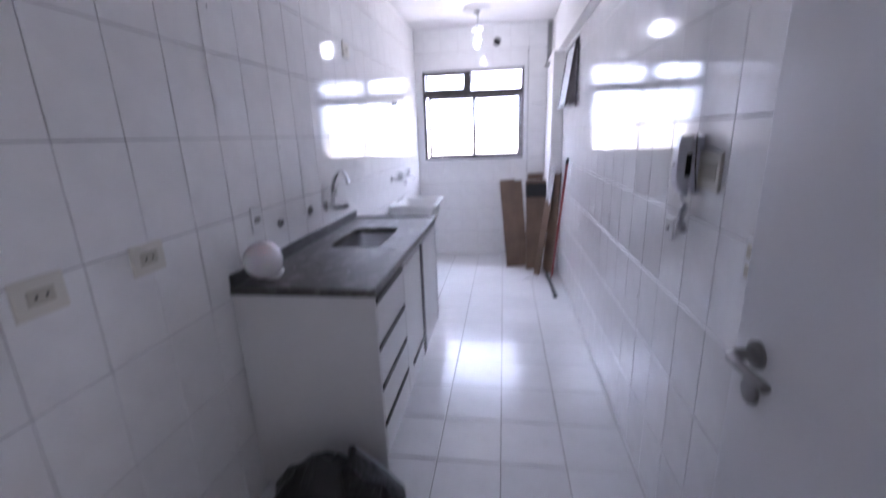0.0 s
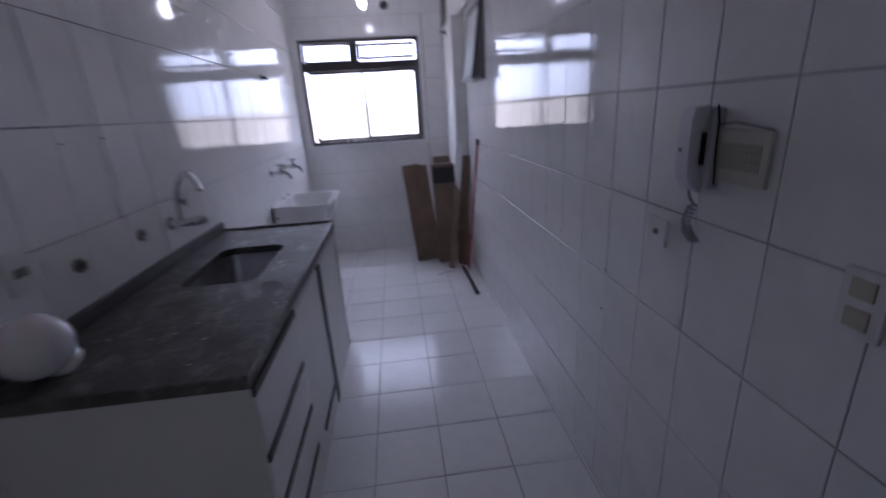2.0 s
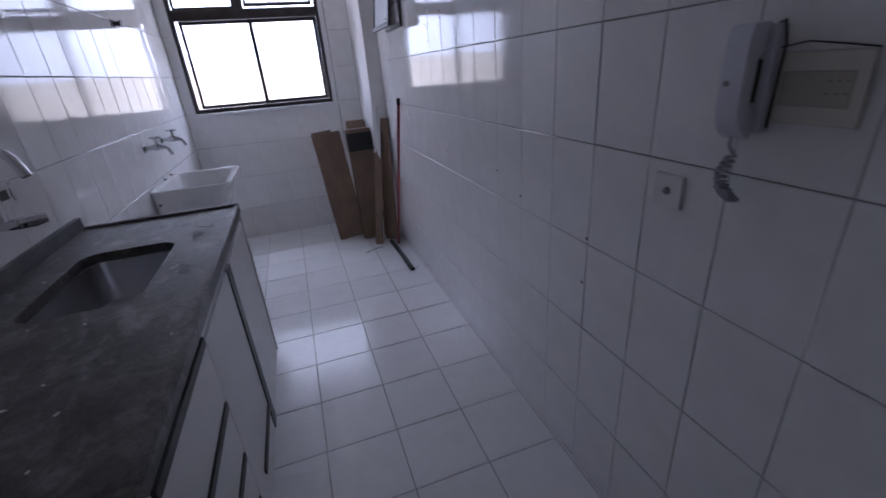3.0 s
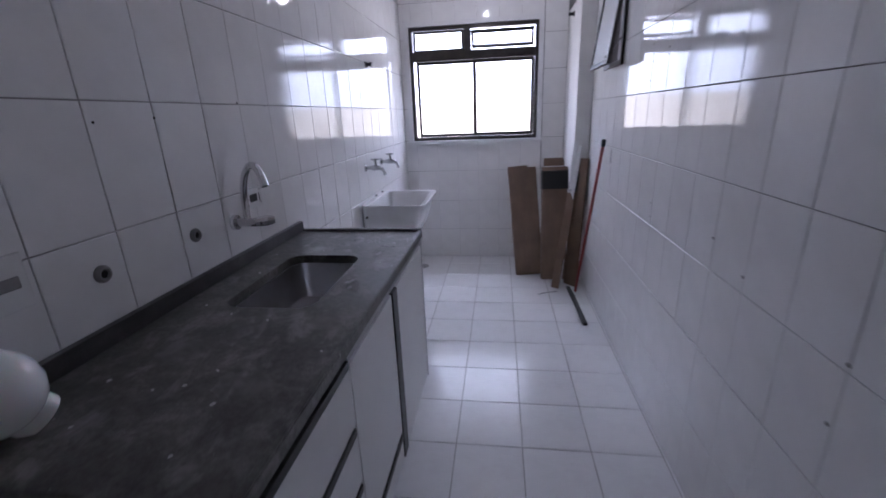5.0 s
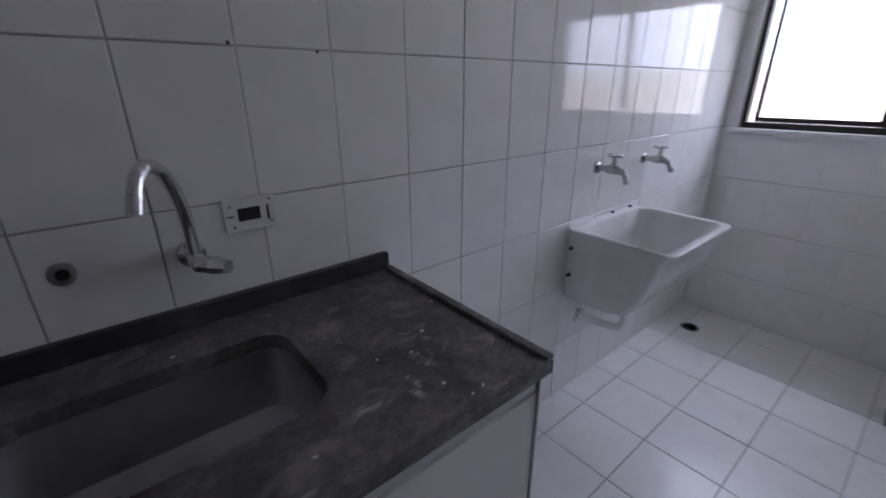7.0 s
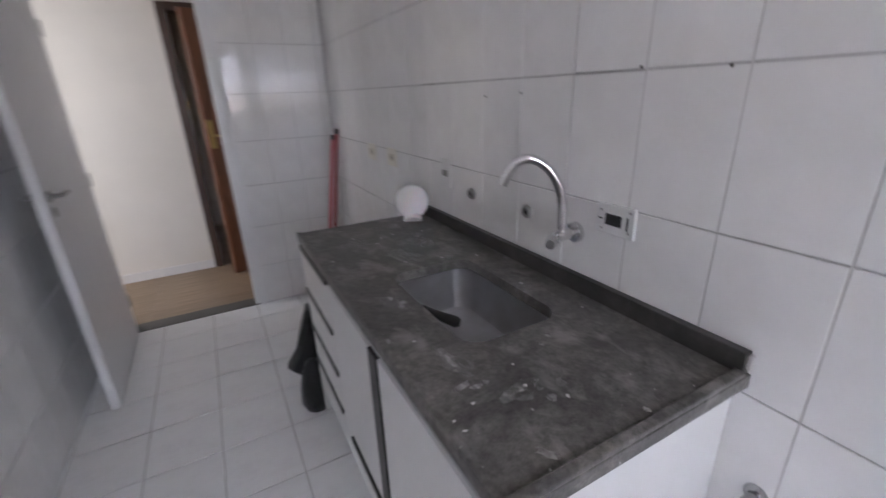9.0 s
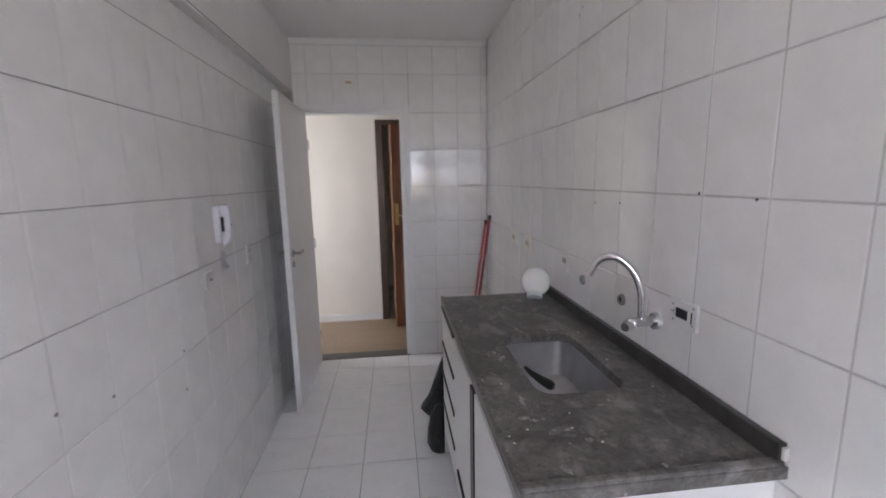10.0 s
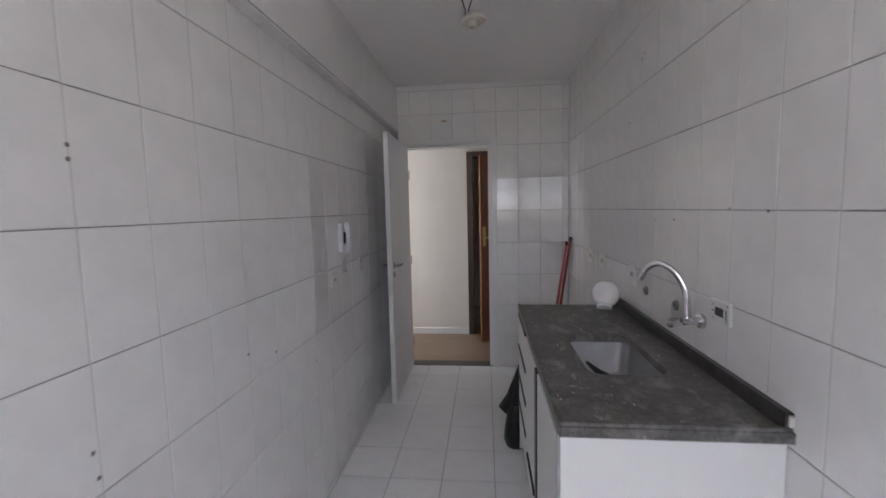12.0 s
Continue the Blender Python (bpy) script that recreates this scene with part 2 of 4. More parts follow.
# the beige distance emits: its sunlight is put into the card's glow
FACADE_CARD = glow("glowing_beige_distance", (1.0, 0.86, 0.74), FACADE_GLOW)

# ---- mesh helpers ----


def link(name, bm, material, parent=None, label="", smooth=False):
    me = bpy.data.meshes.new(name)
    bmesh.ops.recalc_face_normals(bm, faces=bm.faces[:])
    bm.to_mesh(me)
    bm.free()
    me.materials.append(material)
    if smooth:
        for p in me.polygons:
            p.use_smooth = True
        me.set_sharp_from_angle(angle=radians(40))
    ob = new(name, me)
    if parent:
        ob.parent = parent
    if label:
        ob["label"] = label
    return ob


def part(name, bm, material, parent, label="", smooth=False):
    return link(name, bm, material, parent, label, smooth)


def thing(name, label, category, group="", at=(0, 0, 0)):
    ob = new(name)
    ob.empty_display_size = 0.05
    ob.location = at
    return tagged(ob, label, category, group)


def box(bm, lo, hi, bevel=0.0, m=None):
    lo, hi = [min(a, b) for a, b in zip(lo, hi)], [max(a, b) for a, b in zip(lo, hi)]
    vs = bmesh.ops.create_cube(bm, size=1)["verts"]
    for v in vs:
        v.co = Vector([lo[i] + (v.co[i] + 0.5) * (hi[i] - lo[i]) for i in range(3)])
    if bevel:
        es = {e for v in vs for e in v.link_edges}
        r = bmesh.ops.bevel(bm, geom=list(es), offset=bevel, segments=2, profile=0.6, affect="EDGES")
        vs = list({v for f in r["faces"] for v in f.verts} | {v for v in vs if v.is_valid})
    if m is not None:
        bmesh.ops.transform(bm, matrix=m, verts=[v for v in vs if v.is_valid])
    return vs


def B(*boxes, bevel=0.0):
    bm = bmesh.new()
    for lo, hi in boxes:
        box(bm, lo, hi, bevel)
    return bm


def rings(bm, loops, closed=True, cap=True):
    """Skin a run of equal vertex loops."""
    vv = [[bm.verts.new(p) for p in loop] for loop in loops]
    n = len(vv[0])
    for a, b in zip(vv, vv[1:]):
        for i in range(n if closed else n - 1):
            bm.faces.new((a[i], a[(i + 1) % n], b[(i + 1) % n], b[i]))
    if cap:
        bm.faces.new(vv[0][::-1])
        bm.faces.new(vv[-1])
    return vv


def tube(bm, pts, r, n=12):
    pts = [Vector(p) for p in pts]
    rad = r if isinstance(r, (list, tuple)) else [r] * len(pts)
    loops, up = [], None
    for i, p in enumerate(pts):
        d = (pts[min(i + 1, len(pts) - 1)] - pts[max(i - 1, 0)]).normalized()
        if up is None:
            up = d.orthogonal().normalized()
        up = (up - d * up.dot(d)).normalized()
        side = d.cross(up)
        loops.append([p + rad[i] * (math.cos(2 * math.pi * k / n) * up + math.sin(2 * math.pi * k / n) * side) for k in range(n)])
    rings(bm, loops)
    return bm


def T(pts, r, n=12):
    return tube(bmesh.new(), pts, r, n)


def lathe(bm, profile, n=32, m=Matrix.Identity(4)):
    loops = [[m @ Vector((r * math.cos(2 * math.pi * k / n), r * math.sin(2 * math.pi * k / n), z)) for k in range(n)] for r, z in profile]
    rings(bm, loops)
    return bm


def rounded(x0, y0, x1, y1, r, z, n=6):
    out = []
    for cx, cy, a0 in ((x1 - r, y1 - r, 0), (x0 + r, y1 - r, 90), (x0 + r, y0 + r, 180), (x1 - r, y0 + r, 270)):
        for k in range(n + 1):
            a = radians(a0 + 90 * k / n)
            out.append((cx + r * math.cos(a), cy + r * math.sin(a), z))
    return out


def structure(ob, label, category):
    return tagged(ob, label, category, kind="structure")


# ---- setting ----
W, L, H = 1.63, 5.30, 2.66
G = 0.004  # glaze stands this far off the wall
floor = structure(link("floor", B(((-0.004, -0.002, -0.15), (W + 0.004, L + 0.004, -G))), FLOOR_GROUT), "kitchen floor of square white tiles with grey joints", "floor")
wall_west = structure(link("wall_west", B(((-0.154, -0.124, -0.15), (-G, L + 0.154, H))), GROUT), "white glazed tile wall above the counter, grey joints", "wall")
AY0, AY1, AZ0, AZ1 = 3.87, 4.31, 1.68, 2.21
wall_east = structure(link("wall_east", B(((W + G, -0.004, -0.15), (W + 0.154, AY0, H)), ((W + G, AY1, -0.15), (W + 0.154, L + 0.154, H)),
                                          ((W + G, AY0, -0.15), (W + 0.154, AY1, AZ0)), ((W + G, AY0, AZ1), (W + 0.154, AY1, H))), GROUT), "white glazed tile wall with a small awning window", "wall")
DX0, DX1, DZ = 0.70, 1.545, 2.125
wall_south = structure(link("wall_south", B(((-G, -0.124, -0.15), (DX0, -G, H)), ((DX1, -0.124, -0.15), (W + G, -G, H)), ((DX0, -0.124, DZ), (DX1, -G, H))), GROUT), "white tiled wall around the kitchen doorway", "wall")
WX0, WX1, WZ0, WZ1 = 0.080, 1.266, 1.190, 2.205
wall_north = structure(link("wall_north", B(((-G, L + G, -0.15), (WX0, L + 0.154, H)), ((WX1, L + G, -0.15), (W + G, L + 0.154, H)),
                                            ((WX0, L + G, -0.15), (WX1, L + 0.154, WZ0)), ((WX0, L + G, WZ1), (WX1, L + 0.154, H))), GROUT), "white tiled wall under and around the window", "wall")
ceiling = structure(link("ceiling", B(((-0.154, -0.124, H), (W + 0.154, L + 0.154, H + 0.12))), CEILING), "plain white painted ceiling", "ceiling")
PX, PY = 1.515, 4.68
pilaster = structure(link("pilaster", B(((PX, PY, 0.0), (W + G, L + G, 2.25)), bevel=0.003), PLASTER), "white pilaster in the laundry corner", "pilaster")
beam = structure(link("beam", B(((1.567, -0.004, 2.254), (W + G, L + G, H)), bevel=0.002), PLASTER), "white plastered beam along the top of the wall", "beam")
part("beam_joint", B(((1.5655, 0.0, 2.2535), (1.5668, PY, 2.2585))), GROUT, beam, "dark joint along the lower edge of the beam")
bm = bmesh.new()
for lo, hi in (((0, 0, H - 0.028), (1.567, 0.016, H)), ((0, 0, H - 0.045), (1.567, 0.010, H - 0.028))):
    box(bm, lo, hi, 0.003)
cornice = structure(link("trim", bm, TRIM_PAINT), "white cornice under the ceiling above the doorway", "cornice")

# hall beyond the doorway
hall_floor = structure(link("floor_hall", B(((-0.3, -3.0, -0.15), (3.3, -0.124, -0.006))), FLOOR_GROUT), "oak laminate floor of the hall", "floor")
hall_far = structure(link("wall_hall_south", B(((0.955, -1.20, -0.15), (3.3, -1.06, H)), ((-0.3, -1.20, -0.15), (0.12, -1.06, H)), ((0.12, -1.20, 2.17), (0.955, -1.06, H))), HALL_PAINT), "plain cream painted hall wall", "wall")
hall_west = structure(link("wall_hall_west", B(((-0.3, -1.06, -0.15), (-0.154, -0.124, H))), HALL_PAINT), "plain cream painted hall wall", "wall")
hall_back = structure(link("wall_hall_north", B(((W + 0.154, -0.124, -0.15), (3.3, -0.004, H)), ), HALL_PAINT), "plain cream painted hall wall", "wall")
# unseen end wall; its opening is made up to go with the fill lamp
hall_east = structure(link("wall_hall_east", B(((3.2, -1.06, -0.15), (3.3, -0.124, 0.8)), ((3.2, -1.06, 2.2), (3.3, -0.124, H)), ((3.2, -1.06, 0.8), (3.3, -1.0, 2.2)), ((3.2, -0.2, 0.8), (3.3, -0.124, 2.2))), HALL_PAINT), "unseen cream hall wall with an opening added for the fill lamp", "wall")
hall_ceiling = structure(link("ceiling_hall", B(((-0.3, -3.0, H), (3.3, -0.124, H + 0.12))), CEILING), "plain white hall ceiling", "ceiling")
lobby = structure(link("wall_lobby", B(((-0.3, -2.7, -0.15), (2.0, -2.6, H)), ((-0.3, -2.6, -0.15), (-0.2, -1.2, H)), ((1.9, -2.6, -0.15), (2.0, -1.2, H))), HALL_PAINT), "unlit lobby wall beyond the flat's entrance", "wall")
base = structure(link("baseboard", B(((0.975, -1.06, -0.006), (3.2, -1.046, 0.075)), bevel=0.003), TRIM_PAINT), "white baseboard along the hall wall", "baseboard")
sill = structure(link("threshold", B(((DX0, -0.130, -0.012), (DX1, -0.002, 0.004)), bevel=0.002), THRESHOLD), "dark grey stone threshold in the doorway", "threshold")

# outside
sky_back = structure(link("backdrop", B(((-6, 9.0, 1.62), (8, 9.02, 12))), SKY_CARD), "bright hazy sky outside the window", "backdrop")
far_back = structure(link("backdrop_distance", B(((-6, 9.0, -5), (8, 9.02, 1.615))), FACADE_CARD), "beige distance outside the window, its sunlight put in as glow", "backdrop")
shaft = structure(link("wall_shaft", B(((2.5, 2.8, -0.15), (2.6, 5.3, 5.0))), PLASTER), "plain light-well wall behind the awning window", "wall")

# ---- doorway ----
door_frame = tagged(link("door_frame", B(((0.652, -0.004, 0), (0.70, 0.016, 2.165)), ((1.545, -0.004, 0), (1.60, 0.016, 2.165)), ((0.70, -0.004, 2.12), (1.545, 0.016, 2.165)), bevel=0.004), TRIM_PAINT), "white painted casing around the kitchen doorway", "door frame", kind="structure")
part("jamb", B(((0.70, -0.122, 0.005), (0.732, -0.004, 2.10)), bevel=0.002), TRIM_PAINT, door_frame)
part("jamb", B(((1.513, -0.122, 0.005), (1.545, -0.004, 2.10)), bevel=0.002), TRIM_PAINT, door_frame)
part("lintel", B(((0.70, -0.122, 2.10), (1.545, -0.004, 2.124)), bevel=0.002), TRIM_PAINT, door_frame)

door = thing("door_1", "white lacquered flush door standing wide open at the wall", "door", at=(1.512, 0.02, 0.0))
tagged(door, kind="structure")
door.rotation_euler = (0, 0, radians(0.7))
part("leaf", B(((-0.036, 0.0, 0.018), (0.0, 0.80 + 0.06, 2.10)), bevel=0.002), DOOR_PAINT, door)
for s in (-1, 1):
    x = -0.036 if s < 0 else 0.0
    h = part("handle", T([(x, 0.795, 1.10), (x + s * 0.035, 0.795, 1.10), (x + s * 0.046, 0.785, 1.10), (x + s * 0.048, 0.76, 1.10), (x + s * 0.046, 0.69, 1.10)], [0.010, 0.010, 0.010, 0.009, 0.008]), OLD_METAL, door, "dull chrome lever handle", True)
    part("rosette", lathe(bmesh.new(), [(0.001, 0), (0.025, 0), (0.025, 0.005), (0.02, 0.008), (0.001, 0.008)], 24, Matrix.Translation((x, 0.795, 1.10)) @ Matrix.Rotation(radians(90 * s), 4, "Y")), OLD_METAL, h, "", True)
    part("lock_rosette", lathe(bmesh.new(), [(0.001, 0), (0.023, 0), (0.023, 0.006), (0.012, 0.009), (0.001, 0.009)], 24, Matrix.Translation((x, 0.795, 1.03)) @ Matrix.Rotation(radians(90 * s), 4, "Y")), OLD_METAL, door, "", True)
for z in (0.25, 1.05, 1.85):
    part("hinge", T([(-0.040, -0.004, z - 0.04), (-0.040, -0.004, z + 0.04)], 0.006), OLD_METAL, door, "", True)

# entrance door of the flat, ajar
entry_frame = tagged(link("door_frame", B(((0.905, -1.20, -0.006), (0.975, -1.040, 2.19)), ((0.10, -1.20, -0.006), (0.14, -1.040, 2.19)), ((0.14, -1.20, 2.13), (0.905, -1.040, 2.19)), bevel=0.003), DARKWOOD), "dark brown wooden frame of the flat's entrance", "door frame", kind="structure")
part("strike_plate", B(((0.899, -1.10, 1.40), (0.904, -1.07, 1.47)), ((0.899, -1.10, 0.95), (0.904, -1.07, 1.02))), BRASS, entry_frame, "bright metal strike plates")
entry = thing("door_2", "reddish brown wooden entrance door left ajar", "door", at=(0.15, -1.08, 0.0))
tagged(entry, kind="structure")
entry.rotation_euler = (0, 0, radians(27))
part("leaf", B(((0.0, -0.035, 0.004), (0.745, 0.0, 2.11)), bevel=0.003), REDWOOD, entry)
for x0, x1, z0, z1 in ((0.09, 0.34, 0.15, 0.95), (0.41, 0.66, 0.15, 0.95), (0.09, 0.34, 1.12, 1.95), (0.41, 0.66, 1.12, 1.95)):
    part("panel", B(((x0, -0.001, z0), (x1, 0.010, z1)), bevel=0.006), REDWOOD, entry)
hp = part("handle_plate", B(((0.685, 0.0, 1.10), (0.725, 0.006, 1.32)), bevel=0.002), BRASS, entry, "brass handle plate")
part("handle", T([(0.705, 0.005, 1.20), (0.705, 0.045, 1.20), (0.690, 0.052, 1.20), (0.60, 0.050, 1.20)], 0.008), BRASS, hp, "", True)

# ---- windows ----
window = thing("window_1", "dark bronze aluminium window with sliding panes and hoppers", "window", at=(0, L, 0))
tagged(window, kind="structure")


def wpart(name, lo, hi, material, parent=window, bevel=0.002, label=""):
    return part(name, B((lo, hi), bevel=bevel), material, parent, label)


trim = part("casing", B(((WX0 - 0.045, -0.012, WZ0 - 0.03), (WX0 + 0.002, 0.002, WZ1 + 0.04)), ((WX1 - 0.002, -0.012, WZ0 - 0.03), (WX1 + 0.040, 0.002, WZ1 + 0.04)), ((WX0 + 0.002, -0.012, WZ1), (WX1 - 0.002, 0.002, WZ1 + 0.04)), bevel=0.003), TRIM_PAINT, window, "white painted window casing")
wpart("window_sill", (WX0 - 0.05, -0.030, WZ0 - 0.022), (WX1 + 0.045, 0.13, WZ0 + 0.004), TRIM_PAINT, window, 0.004, "pale sill")
fy0, fy1 = 0.012, 0.075
ix0, ix1, iz0, iz1 = WX0 + 0.004, WX1 - 0.004, WZ0 + 0.006, WZ1 - 0.002
part("window_frame", B(((ix0, fy0, iz0), (ix0 + 0.028, fy1, iz1)), ((ix1 - 0.028, fy0, iz0), (ix1, fy1, iz1)), ((ix0 + 0.028, fy0, iz0), (ix1 - 0.028, fy1, iz0 + 0.032)),
                       ((ix0 + 0.028, fy0, iz1 - 0.03), (ix1 - 0.028, fy1, iz1)), ((ix0 + 0.028, fy0 - 0.006, 1.915), (ix1 - 0.028, fy1, 1.992)), ((0.588, fy0, 1.992), (0.655, fy1, iz1 - 0.03)), bevel=0.002), BRONZE, window)


def sash(name, x0, x1, z0, z1, y, st, m=None, label=""):
    ob = part(name, B(((x0, y, z0), (x0 + st, y + 0.022, z1)), ((x1 - st, y, z0), (x1, y + 0.022, z1)), ((x0 + st, y, z0), (x1 - st, y + 0.022, z0 + st)), ((x0 + st, y, z1 - st), (x1 - st, y + 0.022, z1)), bevel=0.001), BRONZE, window, label)
    p = part("pane", B(((x0 + st - 0.002, y + 0.009, z0 + st - 0.002), (x1 - st + 0.002, y + 0.013, z1 - st + 0.002))), GLASS, ob)
    p.visible_shadow = False
    if m is not None:
        ob.matrix_local = m
    return ob


sash("sliding_sash", 0.135, 0.700, 1.230, 1.913, 0.046, 0.026)
sash("sliding_sash", 0.668, 1.232, 1.230, 1.913, 0.018, 0.030)
part("latch", B(((0.668, 0.006, 1.52), (0.684, 0.018, 1.58)), bevel=0.003), BRONZE, window)
sash("hopper_sash", 0.120, 0.586, 1.994, 2.170, 0.030, 0.020)
pivot = Matrix.Translation((0, 0.04, 2.085)) @ Matrix.Rotation(radians(38), 4, "X") @ Matrix.Translation((0, -0.04, -2.085))
sash("hopper_sash", 0.660, 1.222, 2.000, 2.165, 0.030, 0.024, pivot, "hopper sash tilted open")
part("stay_arm", T([(0.668, 0.045, 2.03), (0.668, -0.03, 2.02)], 0.004, 8), BRONZE, window)
part("stay_arm", T([(1.215, 0.045, 2.03), (1.215, -0.03, 2.02)], 0.004, 8), BRONZE, window)

awning = thing("window_2", "small dark-framed awning window pushed open into the room", "window", at=(W, 0, 0))
tagged(awning, kind="structure")
part("window_frame", B(((-0.012, AY0, AZ0), (0.07, AY0 + 0.028, AZ1)), ((-0.012, AY1 - 0.028, AZ0), (0.07, AY1, AZ1)), ((-0.012, AY0 + 0.028, AZ0), (0.07, AY1 - 0.028, AZ0 + 0.028)), ((-0.012, AY0 + 0.028, AZ1 - 0.028), (0.07, AY1 - 0.028, AZ1)), bevel=0.002), BRONZE, awning)
tilt = Matrix.Translation((-0.02, 0, AZ1 - 0.03)) @ Matrix.Rotation(radians(8), 4, "Y") @ Matrix.Translation((0.02, 0, -(AZ1 - 0.03)))
y0, y1, z0, z1, st = AY0 - 0.055, AY1 - 0.012, AZ0 - 0.005, AZ1 - 0.03, 0.026
aw = part("awning_sash", B(((-0.034, y0, z0), (-0.014, y0 + st, z1)), ((-0.034, y1 - st, z0), (-0.014, y1, z1)), ((-0.034, y0 + st, z0), (-0.014, y1 - st, z0 + st)), ((-0.034, y0 + st, z1 - st), (-0.014, y1 - st, z1)), bevel=0.001), BRONZE, awning)
aw.matrix_local = tilt
part("pane", B(((-0.027, y0 + st - 0.002, z0 + st - 0.002), (-0.022, y1 - st + 0.002, z1 - st + 0.002))), FROST, aw, "frosted pane")
part("stay_arm", T([(0.0, AY0 + 0.034, AZ0 + 0.16), (-0.095, AY0 + 0.034, AZ0 + 0.04)], 0.005, 8), BRONZE, awning)

# ---- counter ----
CY0, CY1, CZ, CX = 1.480, 2.885, 0.95, 0.575
SX0, SX1, SY0, SY1 = 0.142, 0.412, 2.080, 2.530
counter = thing("countertop", "dark grey slate worktop stained with dried white paint", "countertop", at=(0, 0, 0))


def slab():
    bm = bmesh.new()
    zt, zb, n = CZ, CZ - 0.031, 6
    hole = rounded(SX0, SY0, SX1, SY1, 0.055, zt, n)

    def outer(inset, z):
        """Rectangle points that face the points of the hole, one by one."""
        x0, x1, y0, y1 = inset, CX - inset, CY0 + inset, CY1 - inset
        out = []
        for i, (hx, hy, _) in enumerate(hole):
            q, k = divmod(i, n + 1)
            f = k / n
            cx, cy = ((x1, y1), (x0, y1), (x0, y0), (x1, y0))[q]
            lo = 1 if f <= 0.5 else 0
            g = abs(f - 0.5) * 2
            if (q in (0, 2)) == bool(lo):
                out.append((cx, cy + (hy - cy) * g, z))
            else:
                out.append((cx + (hx - cx) * g, cy, z))
        return out

    loops = [[(x, y, zb) for x, y, _ in hole], hole, outer(0.004, zt), outer(0.0, zt - 0.004), outer(0.0, zb), [(x, y, zb) for x, y, _ in hole]]
    rings(bm, loops, cap=False)
    bmesh.ops.remove_doubles(bm, verts=bm.verts[:], dist=1e-5)
    return bm


part("slab", slab(), STONE, counter)
part("backsplash", B(((0.001, CY0 + 0.004, CZ), (0.022, CY1 - 0.006, CZ + 0.047)), bevel=0.003), SHADED_STONE, counter)
part("lip", B(((0.022, CY1 - 0.020, CZ), (CX, CY1, CZ + 0.010)), bevel=0.003), STONE, counter)
part("lip", B(((CX - 0.014, CY0, CZ), (CX, CY1 - 0.020, CZ + 0.005)), bevel=0.002), STONE, counter)
part("chipped_end", B(((0.004, CY1 - 0.006, CZ + 0.012), (0.016, CY1 + 0.003, CZ + 0.042)), bevel=0.003), DRIED_PAINT, counter, "white filler on the broken backsplash end")

# splashes of dried paint on the worktop
rnd = random.Random(4)


def splash(x, y, rx, ry, turn, z=CZ + 0.0006):
    n = 14
    pts = []
    for k in range(n):
        a = 2 * math.pi * k / n
        s = 0.65 + 0.6 * rnd.random()
        px, py = rx * s * math.cos(a), ry * s * math.sin(a)
        pts.append((x + px * math.cos(turn) - py * math.sin(turn), y + px * math.sin(turn) + py * math.cos(turn), z))
    bm = bmesh.new()
    inner = [(x + (p[0] - x) * 0.8, y + (p[1] - y) * 0.8, z + 0.0012) for p in pts]
    rings(bm, [pts, inner], cap=False)
    bm.verts.ensure_lookup_table()
    bm.faces.new([bm.verts[n + i] for i in range(n)])
    return bm


for x, y, rx, ry, a in ((0.470, 2.229, 0.009, 0.030, 0.5), (0.455, 2.275, 0.012, 0.024, -0.3), (0.552, 2.419, 0.006, 0.012, 0.0), (0.465, 2.555, 0.015, 0.042, 0.2), (0.494, 2.634, 0.024, 0.009, 0.3), (0.462, 2.648, 0.020, 0.008, 0.1),
                        (0.234, 2.585, 0.008, 0.012, 0.2), (0.272, 2.601, 0.005, 0.008, 0), (0.405, 2.693, 0.012, 0.010, 0.4), (0.325, 2.723, 0.009, 0.015, -0.3), (0.368, 2.743, 0.009, 0.011, 0), (0.460, 2.833, 0.008, 0.020, 0.6), (0.252, 2.848, 0.006, 0.008, 0), (0.28, 1.60, 0.020, 0.009, 0)):
    part("paint_stain", splash(x, y, rx, ry, a), DAB, counter, "dried white paint stain")
for x, y, rx, ry, a in ((0.465, 2.56, 0.026, 0.060, 0.3), (0.47, 2.25, 0.030, 0.055, 0.4), (0.40, 2.70, 0.045, 0.026, 0.2), (0.48, 2.02, 0.04, 0.06, 0.2), (0.30, 1.95, 0.05, 0.08, 0.4), (0.42, 1.75, 0.06, 0.06, 0.1), (0.20, 1.85, 0.04, 0.07, 0.0)):
    part("paint_smear", splash(x, y, rx, ry, a, CZ + 0.0003), SMEAR, counter, "thin whitish paint smear")
for k in range(30):
    x, y = rnd.uniform(0.06, 0.55), rnd.uniform(CY0 + 0.05, CY1 - 0.05)
    if SX0 - 0.02 < x < SX1 + 0.02 and SY0 - 0.02 < y < SY1 + 0.02:
        continue
    r = rnd.uniform(0.0015, 0.004)
    part("paint_drop", splash(x, y, r, r * 1.4, rnd.uniform(0, 3)), DRIED_PAINT, counter)

sink = thing("sink", "rectangular stainless steel sink bowl set in the worktop", "sink")
bm = bmesh.new()
